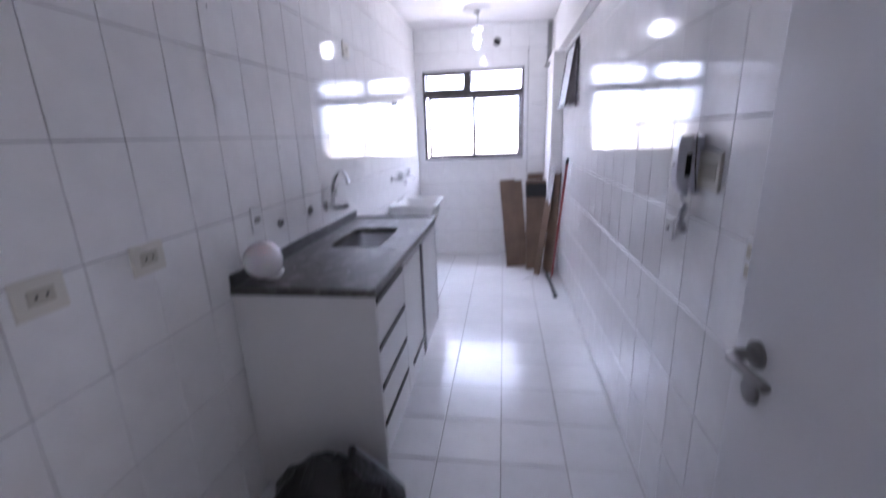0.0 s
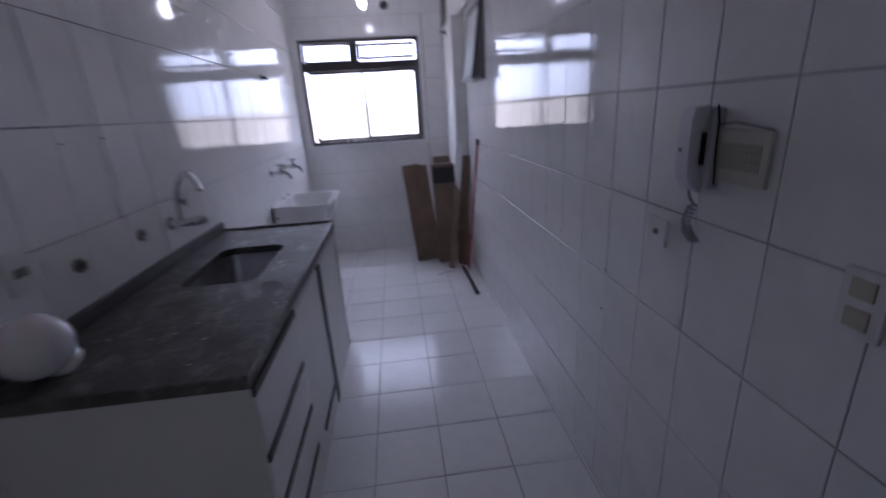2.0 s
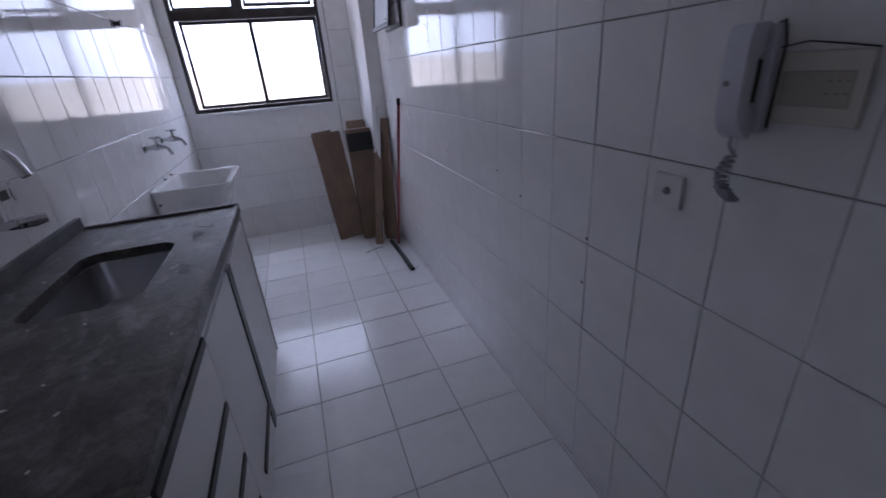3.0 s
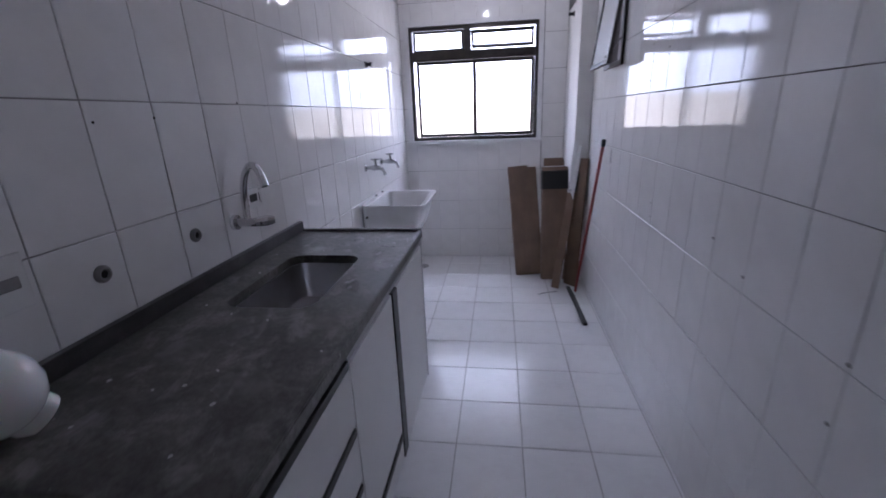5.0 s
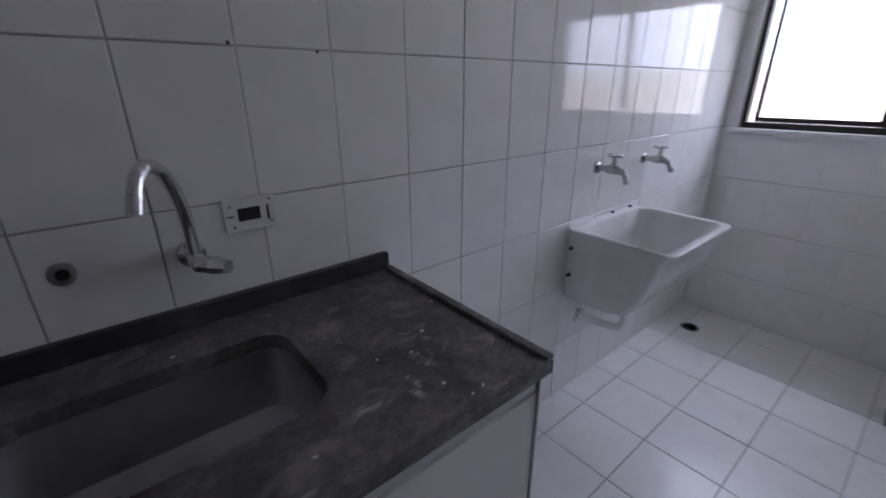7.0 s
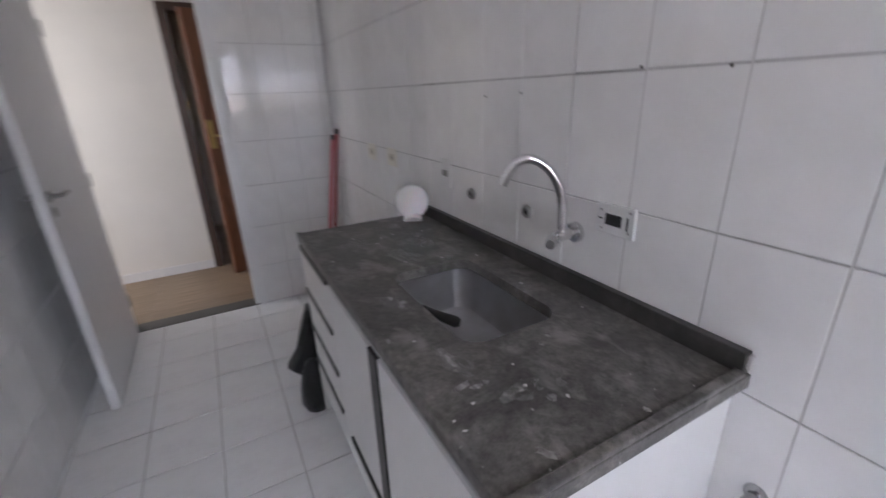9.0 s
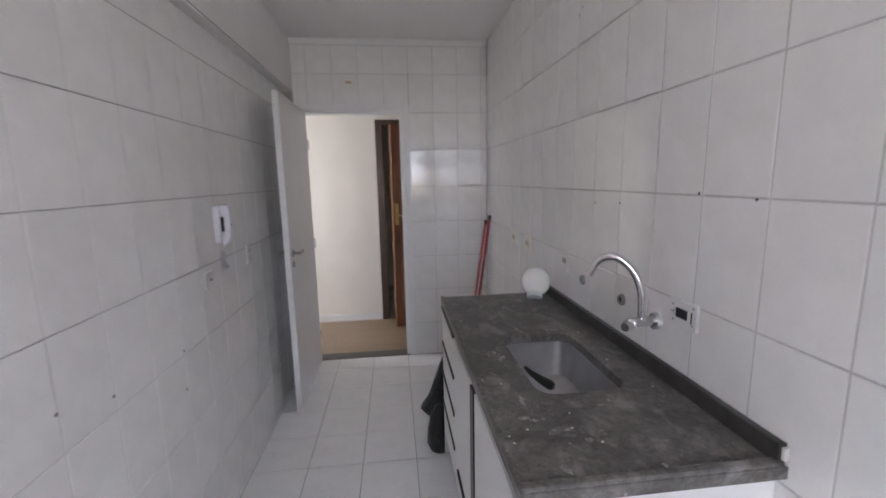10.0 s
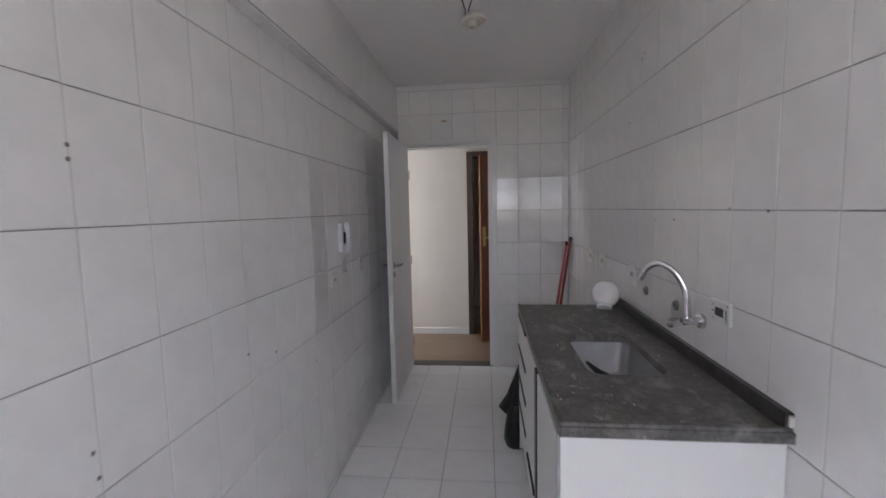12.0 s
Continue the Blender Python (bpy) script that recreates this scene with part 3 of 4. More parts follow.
loops = [rounded(SX0 - 0.004, SY0 - 0.004, SX1 + 0.004, SY1 + 0.004, 0.058, CZ - 0.032), rounded(SX0 + 0.002, SY0 + 0.002, SX1 - 0.002, SY1 - 0.002, 0.054, CZ - 0.032),
         rounded(SX0 + 0.008, SY0 + 0.008, SX1 - 0.008, SY1 - 0.008, 0.055, CZ - 0.14), rounded(SX0 + 0.016, SY0 + 0.016, SX1 - 0.016, SY1 - 0.016, 0.05, CZ - 0.163),
         rounded(SX0 + 0.04, SY0 + 0.04, SX1 - 0.04, SY1 - 0.04, 0.04, CZ - 0.170), rounded(SX0 + 0.12, SY0 + 0.17, SX1 - 0.12, SY1 - 0.17, 0.007, CZ - 0.173)]
rings(bm, loops, cap=False)
bm.verts.ensure_lookup_table()
bm.faces.new([bm.verts[i] for i in range(len(bm.verts) - 28, len(bm.verts))])
bowl = part("bowl", bm, INOX, sink, "", True)
part("drain", lathe(bmesh.new(), [(0.001, 0.002), (0.028, 0.002), (0.040, 0.005), (0.044, 0.001), (0.044, -0.004), (0.001, -0.004)], 28, Matrix.Translation((0.29, 2.40, CZ - 0.172))), OLD_METAL, sink, "dark drain ring", True)

scraper = thing("scraper", "black plastic handle lying in the sink bowl", "tool")
part("grip", T([(0.330, 2.130, 0.845), (0.310, 2.145, 0.828), (0.283, 2.172, 0.812), (0.255, 2.205, 0.802), (0.245, 2.215, 0.800)], [0.006, 0.010, 0.015, 0.019, 0.012]), BLACK, scraper, "", True)

# cabinets under the worktop
FX, ZB = 0.570, 0.22
ZT = CZ - 0.032
plinth = tagged(link("plinth", B(((0.0, CY0 + 0.05, 0.0), (0.47, 2.78, ZB)), bevel=0.003), PLASTER), "white masonry plinth under the cabinets", "plinth", kind="structure")
edges = [CY0 + 0.012, 1.916, 2.320, 2.850]


def carcass(name, label, y0, y1):
    ob = thing(name, label, "cabinet", "kitchen base cabinets")
    part("body", B(((0.004, y0, ZB), (FX - 0.02, y0 + 0.016, 0.76)), ((0.004, y1 - 0.016, ZB), (FX - 0.02, y1, 0.76)), ((SX1 + 0.02, y0, 0.76), (FX - 0.02, y0 + 0.016, ZT)), ((SX1 + 0.02, y1 - 0.016, 0.76), (FX - 0.02, y1, ZT)), ((0.004, y0 + 0.016, ZB), (FX - 0.02, y1 - 0.016, ZB + 0.016)), ((0.004, y0 + 0.016, ZB + 0.016), (0.012, y1 - 0.016, ZT)),
                   bevel=0.001), LAMINATE, ob)
    return ob


drawers = carcass("drawer_cabinet", "white laminate cabinet with four black-edged drawers", edges[0], edges[1])
zs = [ZB + 0.004, 0.385, 0.550, 0.722, ZT - 0.006]
for a, b in zip(zs, zs[1:]):
    d = part("drawer", B(((FX - 0.019, edges[0] + 0.003, a), (FX + 0.002, edges[1] - 0.003, b - 0.028)), bevel=0.0015), LAMINATE, drawers)
    part("handle", B(((FX - 0.019, edges[0] + 0.003, b - 0.026), (FX + 0.006, edges[1] - 0.012, b - 0.004)), bevel=0.002), BLACK_PROFILE, d, "black handle profile")
part("side_panel", B(((0.004, CY0 + 0.002, 0.06), (FX, CY0 + 0.012, ZT)), bevel=0.001), LAMINATE, drawers)

for i, (a, b) in enumerate(zip(edges[1:], edges[2:])):
    ob = carcass("door_cabinet", "white laminate sink cabinet with a low black handle strip" if i == 0 else "white laminate end cabinet with aluminium door edge", a, b)
    a2 = a + (0.003 if i == 0 else 0.061)
    d = part("door", B(((FX - 0.019, a2, ZB + 0.004), (FX + 0.002, b - 0.004, ZT - 0.03)), bevel=0.0015), LAMINATE, ob)
    part("top_rail", B(((FX - 0.019, a + 0.002, ZT - 0.026), (FX - 0.003, b - 0.002, ZT - 0.002)), bevel=0.001), ALU, ob, "aluminium top rail")
    if i == 0:
        part("handle", B(((FX + 0.002, a + 0.10, 0.330), (FX + 0.010, b - 0.02, 0.352)), bevel=0.002), BLACK_PROFILE, d, "black handle strip")
    else:
        part("dark_stile", B(((FX - 0.019, a + 0.002, ZB + 0.004), (FX + 0.006, a + 0.058, ZT - 0.028)), bevel=0.002), BLACK_PROFILE, ob, "dark bronze vertical strip")
        part("edge_profile", B(((FX - 0.019, b - 0.003, ZB), (FX + 0.006, b + 0.002, ZT - 0.002)), bevel=0.001), ALU, ob, "aluminium edge profile")
        part("side_panel", B(((0.004, b + 0.002, ZB), (FX - 0.002, b + 0.014, ZT)), bevel=0.001), LAMINATE, ob)

# tap over the sink
tap = thing("sink_tap", "chrome wall-mounted tap with a high swan neck", "tap")
FYY = 2.42
bm = T([(0.0, FYY, 1.107), (0.012, FYY, 1.107), (0.013, FYY, 1.107), (0.05, FYY, 1.107), (0.085, FYY, 1.107)], [0.028, 0.026, 0.014, 0.016, 0.015], 20)
part("body", bm, CHROME, tap, "", True)
SWING = radians(-31.5)
arc = [(0.0, 1.115), (0.0, 1.165), (0.003, 1.205), (0.014, 1.245), (0.034, 1.285), (0.062, 1.312), (0.090, 1.324), (0.117, 1.318), (0.136, 1.300), (0.145, 1.282)]
for _ in range(2):
    arc = [arc[0]] + [((1 - f) * a[0] + f * b[0], (1 - f) * a[1] + f * b[1]) for a, b in zip(arc, arc[1:]) for f in (0.25, 0.75)] + [arc[-1]]
arc = [(a, 1.115 + (b - 1.115) * 0.93) for a, b in arc]
neck = [(0.052 + r * math.cos(SWING), FYY + r * math.sin(SWING), z) for r, z in arc]
tip = (neck[-1][0] + 0.012 * math.cos(SWING), neck[-1][1] + 0.012 * math.sin(SWING), neck[-1][2] - 0.026)
part("neck", T(neck, [0.014] + [0.0118] * (len(neck) - 1), 16), CHROME, tap, "", True)
part("nozzle", T([neck[-1], tip], 0.0125, 16), CHROME, tap, "", True)
part("lever", T([(0.075, FYY, 1.107), (0.088, FYY + 0.008, 1.108), (0.108, FYY + 0.024, 1.108), (0.128, FYY + 0.040, 1.107)], [0.016, 0.017, 0.019, 0.013], 8), CHROME, tap, "", True)

# white glass globe
globe = thing("glass_globe", "white opal glass lamp globe lying on the worktop", "lamp globe")
part("shade", lathe(bmesh.new(), [(0.040, 0.0), (0.047, 0.0), (0.047, 0.016), (0.043, 0.024), (0.060, 0.036), (0.078, 0.060), (0.087, 0.090), (0.087, 0.112), (0.079, 0.140), (0.062, 0.162), (0.036, 0.177), (0.012, 0.182), (0.001, 0.1825)], 36, Matrix.Translation((0.098, 1.572, CZ + 0.082)) @ Matrix.Scale(0.85, 4) @ Vector((0.22, 0.50, -0.84)).normalized().to_track_quat("-Z", "Y").to_matrix().to_4x4() @ Matrix.Translation((0, 0, -0.100))), OPAL, globe, "", True)

# ---- wall fittings ----


def plate(name, label, category, y, z, w, h, side, d=0.008, material=PLASTIC):
    """A cover plate on the west (side 1) or east (side -1) wall; the empty sits on the wall."""
    ob = thing(name, label, category, at=(0 if side > 0 else W, y, z))
    part("cover", B(((0, -w / 2, -h / 2), (side * d, w / 2, h / 2)), bevel=0.003), material, ob)
    return ob


for y in (0.85, 1.15):
    s = plate("wall_socket", "aged beige two-module socket plate on the tiles", "socket", y, 1.165, 0.115, 0.09, 1, material=BEIGE)
    part("insert", B(((0.006, -0.03, -0.018), (0.010, 0.03, 0.018)), bevel=0.002), DARK_BEIGE, s)
    for dy in (-0.012, 0.012):
        part("contact_hole", B(((0.0095, dy - 0.003, -0.004), (0.0105, dy + 0.003, 0.004))), BLACK, s)
s = plate("wall_socket", "small white socket plate above the worktop", "socket", 1.715, 1.165, 0.075, 0.11, 1)
part("insert", B(((0.006, -0.02, -0.012), (0.011, 0.02, 0.012)), bevel=0.002), OLD_METAL, s)
s = plate("wall_socket", "white open socket plate with its insert missing", "socket", 2.545, 1.170, 0.108, 0.074, 1, 0.010)
part("cavity", B(((0.009, -0.026, -0.014), (0.0112, 0.020, 0.014)), bevel=0.0004), BLACK, s, "dark empty insert opening")
part("slot", B(((0.009, 0.034, -0.018), (0.0108, 0.039, 0.014))), BLACK, s)
part("slot", B(((0.009, -0.048, -0.003), (0.0108, -0.034, 0.000))), BLACK, s)
for dy, dz in ((-0.04, 0.02), (-0.036, -0.025), (0.042, 0.027), (0.042, -0.022)):
    part("screw", T([(0.009, dy, dz), (0.0118, dy, dz)], 0.003, 8), OLD_METAL, s)

YR = Matrix.Rotation(radians(90), 4, "Y")
for y, z in ((1.903, 1.115), (2.220, 1.118)):
    p = thing("pipe_outlet", "capped round water outlet with a metal ring", "pipe outlet", at=(0, y, z))
    part("ring", lathe(bmesh.new(), [(0.010, 0.0), (0.021, 0.0), (0.021, 0.006), (0.016, 0.012), (0.012, 0.012), (0.010, 0.004)], 24, YR), OLD_METAL, p, "", True)
    part("plug", T([(0.0, 0, 0), (0.006, 0, 0)], 0.012, 16), DIRT, p)

valve = thing("water_valve", "small chrome angle valve low on the tiles", "valve", at=(0, 2.945, 0.70))
part("flange", lathe(bmesh.new(), [(0.001, 0), (0.022, 0), (0.022, 0.004), (0.012, 0.010), (0.001, 0.010)], 20, YR), TAP_METAL, valve, "", True)
part("body", T([(0.008, 0, 0), (0.045, 0, 0)], 0.011), TAP_METAL, valve, "", True)
part("outlet", T([(0.035, 0, 0), (0.035, -0.006, -0.03)], 0.009), TAP_METAL, valve, "", True)
part("wheel", T([(0.045, 0, 0), (0.060, 0.0, 0), (0.066, 0.0, 0)], [0.008, 0.018, 0.015], 8), TAP_METAL, valve, "", True)

# entry phone and the plates beside it
phone = thing("entry_phone", "bluish white entry phone handset on the tiled wall", "intercom", at=(W, 1.528, 1.362))
part("cradle", B(((-0.026, -0.042, -0.080), (0, 0.026, 0.090)), bevel=0.006), PHONE, phone)
outer = [(0.036, 0.094), (0.060, 0.092), (0.066, 0.070), (0.067, 0.020), (0.066, -0.030), (0.062, -0.058), (0.050, -0.080), (0.034, -0.090)]
inner = [(0.028, 0.088), (0.030, 0.080), (0.031, 0.052), (0.042, 0.040), (0.042, -0.030), (0.031, -0.044), (0.029, -0.070), (0.028, -0.084)]
bm = bmesh.new()
loops = []
for y, k in ((-0.031, 0.004), (-0.028, 0.0), (0.012, 0.0), (0.015, 0.004)):
    loops.append([(-(d - k), y, z) for d, z in outer] + [(-(d + k * 0.3), y, z) for d, z in reversed(inner)])
rings(bm, loops)
hs = part("handset", bm, PHONE, phone, "", True)
# black block fills the gap behind the handset in place of its shade
part("gap_shade", B(((-0.0415, -0.026, -0.029), (-0.0262, 0.010, 0.039))), BLACK, phone, "black block for the shade behind the handset")
part("latch", B(((-0.0685, -0.006, 0.000), (-0.066, 0.004, 0.008))), CABLE, hs)
cord = [(-0.040, -0.008, -0.084), (-0.030, 0.000, -0.105), (-0.022, -0.006, -0.122)]
for k in range(90):
    f = k / 89
    a = f * 2 * math.pi * 17
    cx, cz = 0.016 * math.sin(f * 7.5), -0.125 - 0.078 * math.sin(f * math.pi * 0.75)
    cord.append((-0.022 + 0.009 * math.cos(a), cx - 0.004 + 0.009 * math.sin(a), cz))
part("cord", T(cord, 0.0034, 6), GREY_CORD, phone, "curled pale grey cord", True)
part("loop_wire", T([(-0.012, -0.03, 0.09), (-0.03, -0.052, 0.094), (-0.030, -0.060, 0.06), (-0.026, -0.056, 0.0), (-0.012, -0.045, -0.07)], 0.0022, 6), BLACK, phone, "", True)

s = plate("blank_plate", "large aged beige cover plate beside the phone", "switch plate", 1.425, 1.355, 0.132, 0.108, -1, 0.010, BEIGE)
part("insert", B(((-0.009, -0.05, -0.026), (-0.012, 0.05, 0.026)), bevel=0.002), DARK_BEIGE, s)
for k in range(6):
    part("contact_hole", T([(-0.014, -0.045 + 0.012 * (k % 3), 0.012 - 0.018 * (k // 3)), (-0.0155, -0.045 + 0.012 * (k % 3), 0.012 - 0.018 * (k // 3))], 0.0016, 8), CABLE, s)
part("wire", T([(-0.012, 0.07, 0.060), (-0.014, 0.02, 0.068), (-0.012, -0.03, 0.061), (-0.010, -0.068, 0.055)], 0.0014, 6), BLACK, s, "", True)
s = plate("aerial_socket", "small white aerial socket plate under the phone", "socket", 1.668, 1.136, 0.075, 0.075, -1, 0.010)
part("jack", T([(-0.009, 0, 0), (-0.016, 0, 0)], [0.009, 0.007], 14), OLD_METAL, s, "", True)
s = plate("light_switch", "white two-rocker light switch yellowed with age", "switch", 1.152, 1.162, 0.068, 0.108, -1, 0.009)
for dz in (-0.024, 0.024):
    part("rocker", B(((-0.008, -0.018, dz - 0.016), (-0.0135, 0.018, dz + 0.016)), bevel=0.002), DARK_BEIGE, s)
plate("blank_plate", "small blank white plate on the tiles", "switch plate", 3.99, 1.14, 0.06, 0.085, -1, 0.006)

s = plate("junction_plate", "aged cream cover plate high on the tiles", "socket", 2.985, 2.045, 0.115, 0.09, 1, 0.010, BEIGE)
part("insert", B(((0.008, -0.035, -0.02), (0.0115, 0.035, 0.02)), bevel=0.002), DARK_BEIGE, s, "yellowed insert")
for dy in (-0.012, 0.012):
    part("contact_hole", B(((0.011, dy - 0.003, -0.005), (0.0122, dy + 0.003, 0.005))), BLACK, s)

# drill holes and plugs in the tiles
for side, spots in ((-1, ((3.358, 1.555), (3.372, 1.625), (3.345, 1.637), (3.40, 1.64), (3.352, 1.712), (3.327, 1.797), (3.149, 1.675), (3.150, 1.645), (3.163, 1.003), (3.155, 0.94), (1.943, 0.918), (1.953, 0.764), (2.35, 0.95), (2.55, 1.01))),
                    (1, ((1.988, 1.452), (2.17, 1.46), (2.74, 1.497), (2.56, 1.505), (2.88, 2.05), (1.78, 2.22), (1.81, 2.24), (1.62, 1.95)))):
    for y, z in spots:
        h = thing("drill_hole", "dark drill hole with a plug in a tile joint", "drill hole", "drill holes in the tiles", at=(0 if side > 0 else W, y, z))
        part("rim", lathe(bmesh.new(), [(0.001, 0.0), (0.0036 if side > 0 else 0.0056, 0.0), (0.0033 if side > 0 else 0.0052, 0.0012), (0.001, 0.0008)], 12, Matrix.Rotation(radians(90 * side), 4, "Y")), DIRT if side > 0 else FADED_HOLE, h)

# clothes-line holders
for at, d in (((0.0, 4.144, 1.785), (1, 0)), ((PX, 5.0, 2.17), (-1, 0))):
    k = thing("line_holder", "dark clothes-line holder screwed to the wall", "hook", "clothes-line holders", at=at)
    part("bracket", B(((0, -0.022, -0.022), (d[0] * 0.008, 0.022, 0.022)), bevel=0.003), OLD_METAL, k)
    part("spool", T([(d[0] * 0.008, 0, 0), (d[0] * 0.02, 0, 0), (d[0] * 0.03, 0, 0), (d[0] * 0.045, 0, 0)], [0.018, 0.011, 0.011, 0.019], 14), BLACK, k, "", True)
vent = thing("vent_hole", "round black flue hole above the window", "vent", at=(0.958, L, 2.48))
part("rim", lathe(bmesh.new(), [(0.036, -0.002), (0.043, -0.002), (0.043, 0.004), (0.036, 0.005), (0.034, -0.001)], 28, Matrix.Rotation(radians(90), 4, "X")), OLD_METAL, vent, "", True)
part("opening", T([(0, 0.004, 0), (0, -0.002, 0)], 0.037, 28), BLACK, vent)
st = tagged(link("sticker_mark", B(((1.105, 0.0006, 2.328), (1.155, 0.0016, 2.342))), RUST), "yellowed remnant of a sticker on the tiles", "mark")

# ceiling lamps
lamp = thing("pendant_bulb", "lit bare bulb hanging under a white ceiling rose", "ceiling lamp", at=(0.776, 4.64, H))
part("ceiling_rose", lathe(bmesh.new(), [(0.001, 0), (0.135, 0), (0.135, -0.008), (0.06, -0.016), (0.022, -0.030), (0.001, -0.030)], 36), TRIM_PAINT, lamp, "", True)
part("rose_hole", T([(0, 0, -0.026), (0, 0, -0.034)], 0.03, 20), BLACK, lamp)
part("wire", T([(0.004, 0, -0.03), (0.008, 0.003, -0.10), (0.0, 0, -0.17)], 0.003, 8), BLACK, lamp)
part("socket", lathe(bmesh.new(), [(0.001, -0.165), (0.03, -0.168), (0.062, -0.180), (0.062, -0.190), (0.022, -0.192), (0.020, -0.225), (0.001, -0.225)], 28), PLASTIC, lamp, "", True)
part("bulb", lathe(bmesh.new(), [(0.014, -0.225), (0.018, -0.245), (0.027, -0.272), (0.031, -0.295), (0.025, -0.322), (0.014, -0.338), (0.001, -0.340)], 24), BULB, lamp, "lit white bulb", True)

dead = thing("lamp_holder", "empty cream lamp holder dangling on black wires", "lamp holder", at=(0.836, 1.874, H))
part("ceiling_rose", lathe(bmesh.new(), [(0.001, 0), (0.030, 0), (0.030, -0.004), (0.001, -0.005)], 24), BLACK, dead, "dark hole in the ceiling", True)
for dx in (-0.012, 0.010):
    part("wire", T([(dx, 0, -0.002), (dx * 1.4, 0.008, -0.08), (dx * 2.4, 0.012, -0.15), (dx * 0.6, -0.006, -0.20), (dx * 0.9, 0, -0.235)], 0.003, 8), BLACK, dead, "", True)
part("holder", lathe(bmesh.new(), [(0.020, -0.228), (0.048, -0.234), (0.060, -0.250), (0.058, -0.260), (0.026, -0.260), (0.024, -0.282), (0.016, -0.282), (0.016, -0.250)], 28, Matrix.Rotation(radians(7), 4, "Y")), BEIGE, dead, "", True)

# ---- laundry ----
tank = thing("laundry_sink", "white plastic laundry tub bolted to the tiled wall", "laundry sink", at=(0, 0, 0))
TY0, TY1, TZ = 3.745, 4.325, 0.880
bm = bmesh.new()


def tub(y0, y1, xb, xf, z, r):
    return rounded(xb, y0, xf, y1, r, z, 5)


loops = [tub(TY0 + 0.03, TY1 - 0.03, 0.004, 0.225, 0.560, 0.03), tub(TY0 + 0.020, TY1 - 0.020, 0.004, 0.29, 0.580, 0.03), tub(TY0 + 0.014, TY1 - 0.014, 0.003, 0.345, 0.645, 0.03), tub(TY0 + 0.008, TY1 - 0.008, 0.002, 0.382, 0.74, 0.035), tub(TY0 + 0.004, TY1 - 0.004, 0.001, 0.400, 0.835, 0.04),
         tub(TY0, TY1, 0.001, 0.432, 0.862, 0.045), tub(TY0, TY1, 0.001, 0.438, TZ - 0.004, 0.045), tub(TY0 + 0.004, TY1 - 0.004, 0.003, 0.434, TZ, 0.043),
         tub(TY0 + 0.018, TY1 - 0.018, 0.040, 0.412, TZ - 0.002, 0.04), tub(TY0 + 0.024, TY1 - 0.024, 0.046, 0.395, TZ - 0.012, 0.04), tub(TY0 + 0.05, TY1 - 0.05, 0.06, 0.32, 0.70, 0.04), tub(TY0 + 0.07, TY1 - 0.07, 0.07, 0.25, 0.57, 0.04)]
rings(bm, loops)
part("basin", bm, PLASTIC, tank, "", True)
for z in (0.80, 0.68):
    part("bolt", T([(0.040, TY0 + 0.010, z), (0.040, TY0 - 0.006, z)], [0.009, 0.007], 8), BLACK, tank, "dark bolt head")
for y in (4.10, 4.26):
    part("bolt", T([(0.012, y, TZ), (0.012, y, TZ + 0.010)], 0.008, 8), BLACK, tank, "dark bolt head")

trap = thing("drain_trap", "white plastic drain pipe under the laundry tub", "drain pipe")
part("pipe", T([(0.20, 3.98, 0.56), (0.20, 3.98, 0.44), (0.185, 3.97, 0.405), (0.15, 3.96, 0.40), (0.0, 3.93, 0.40)], 0.017, 14), PLASTIC, trap, "", True)
part("collar", T([(0.20, 3.98, 0.552), (0.20, 3.98, 0.50)], 0.028, 14), PLASTIC, trap, "", True)
part("flange", lathe(bmesh.new(), [(0.001, 0), (0.036, 0), (0.034, 0.008), (0.018, 0.012), (0.001, 0.012)], 24, Matrix.Translation((0.0, 3.93, 0.40)) @ YR), CHROME, trap, "", True)


def garden_tap(y):
    t = thing("wall_tap", "chrome wall tap with a cross handle above the tub", "tap", "taps above the laundry tub", at=(0.0, y, 1.107))
    part("flange", lathe(bmesh.new(), [(0.001, 0), (0.022, 0), (0.020, 0.006), (0.010, 0.010), (0.001, 0.010)], 20, YR), TAP_METAL, t, "", True)
    part("body", T([(0.006, 0, 0), (0.03, 0, 0), (0.05, 0, 0.0), (0.075, 0, 0.0), (0.10, 0, -0.006), (0.112, 0, -0.028), (0.114, 0, -0.042)], [0.010, 0.010, 0.016, 0.014, 0.010, 0.009, 0.010], 14), TAP_METAL, t, "", True)
    part("spindle", T([(0.062, 0, 0.008), (0.062, 0, 0.045)], [0.010, 0.006], 10), TAP_METAL, t, "", True)
    part("handle", B(((0.036, -0.006, 0.042), (0.088, 0.006, 0.052)), ((0.056, -0.026, 0.042), (0.068, 0.026, 0.052)), bevel=0.003), TAP_METAL, t)
    t.scale = (1.2, 1.2, 1.2)
    return t


garden_tap(3.935)
garden_tap(4.335)
drain = thing("floor_drain", "round steel floor drain grate in the tiles", "floor drain", at=(0.17, 4.98, 0.0))
part("ring", lathe(bmesh.new(), [(0.038, 0.0), (0.052, 0.0), (0.050, 0.003), (0.041, 0.004), (0.038, 0.002)], 28), OLD_METAL, drain, "", True)
part("grate", T([(0, 0, 0.0), (0, 0, 0.002)], 0.039, 24), FLOOR_TILE, drain)


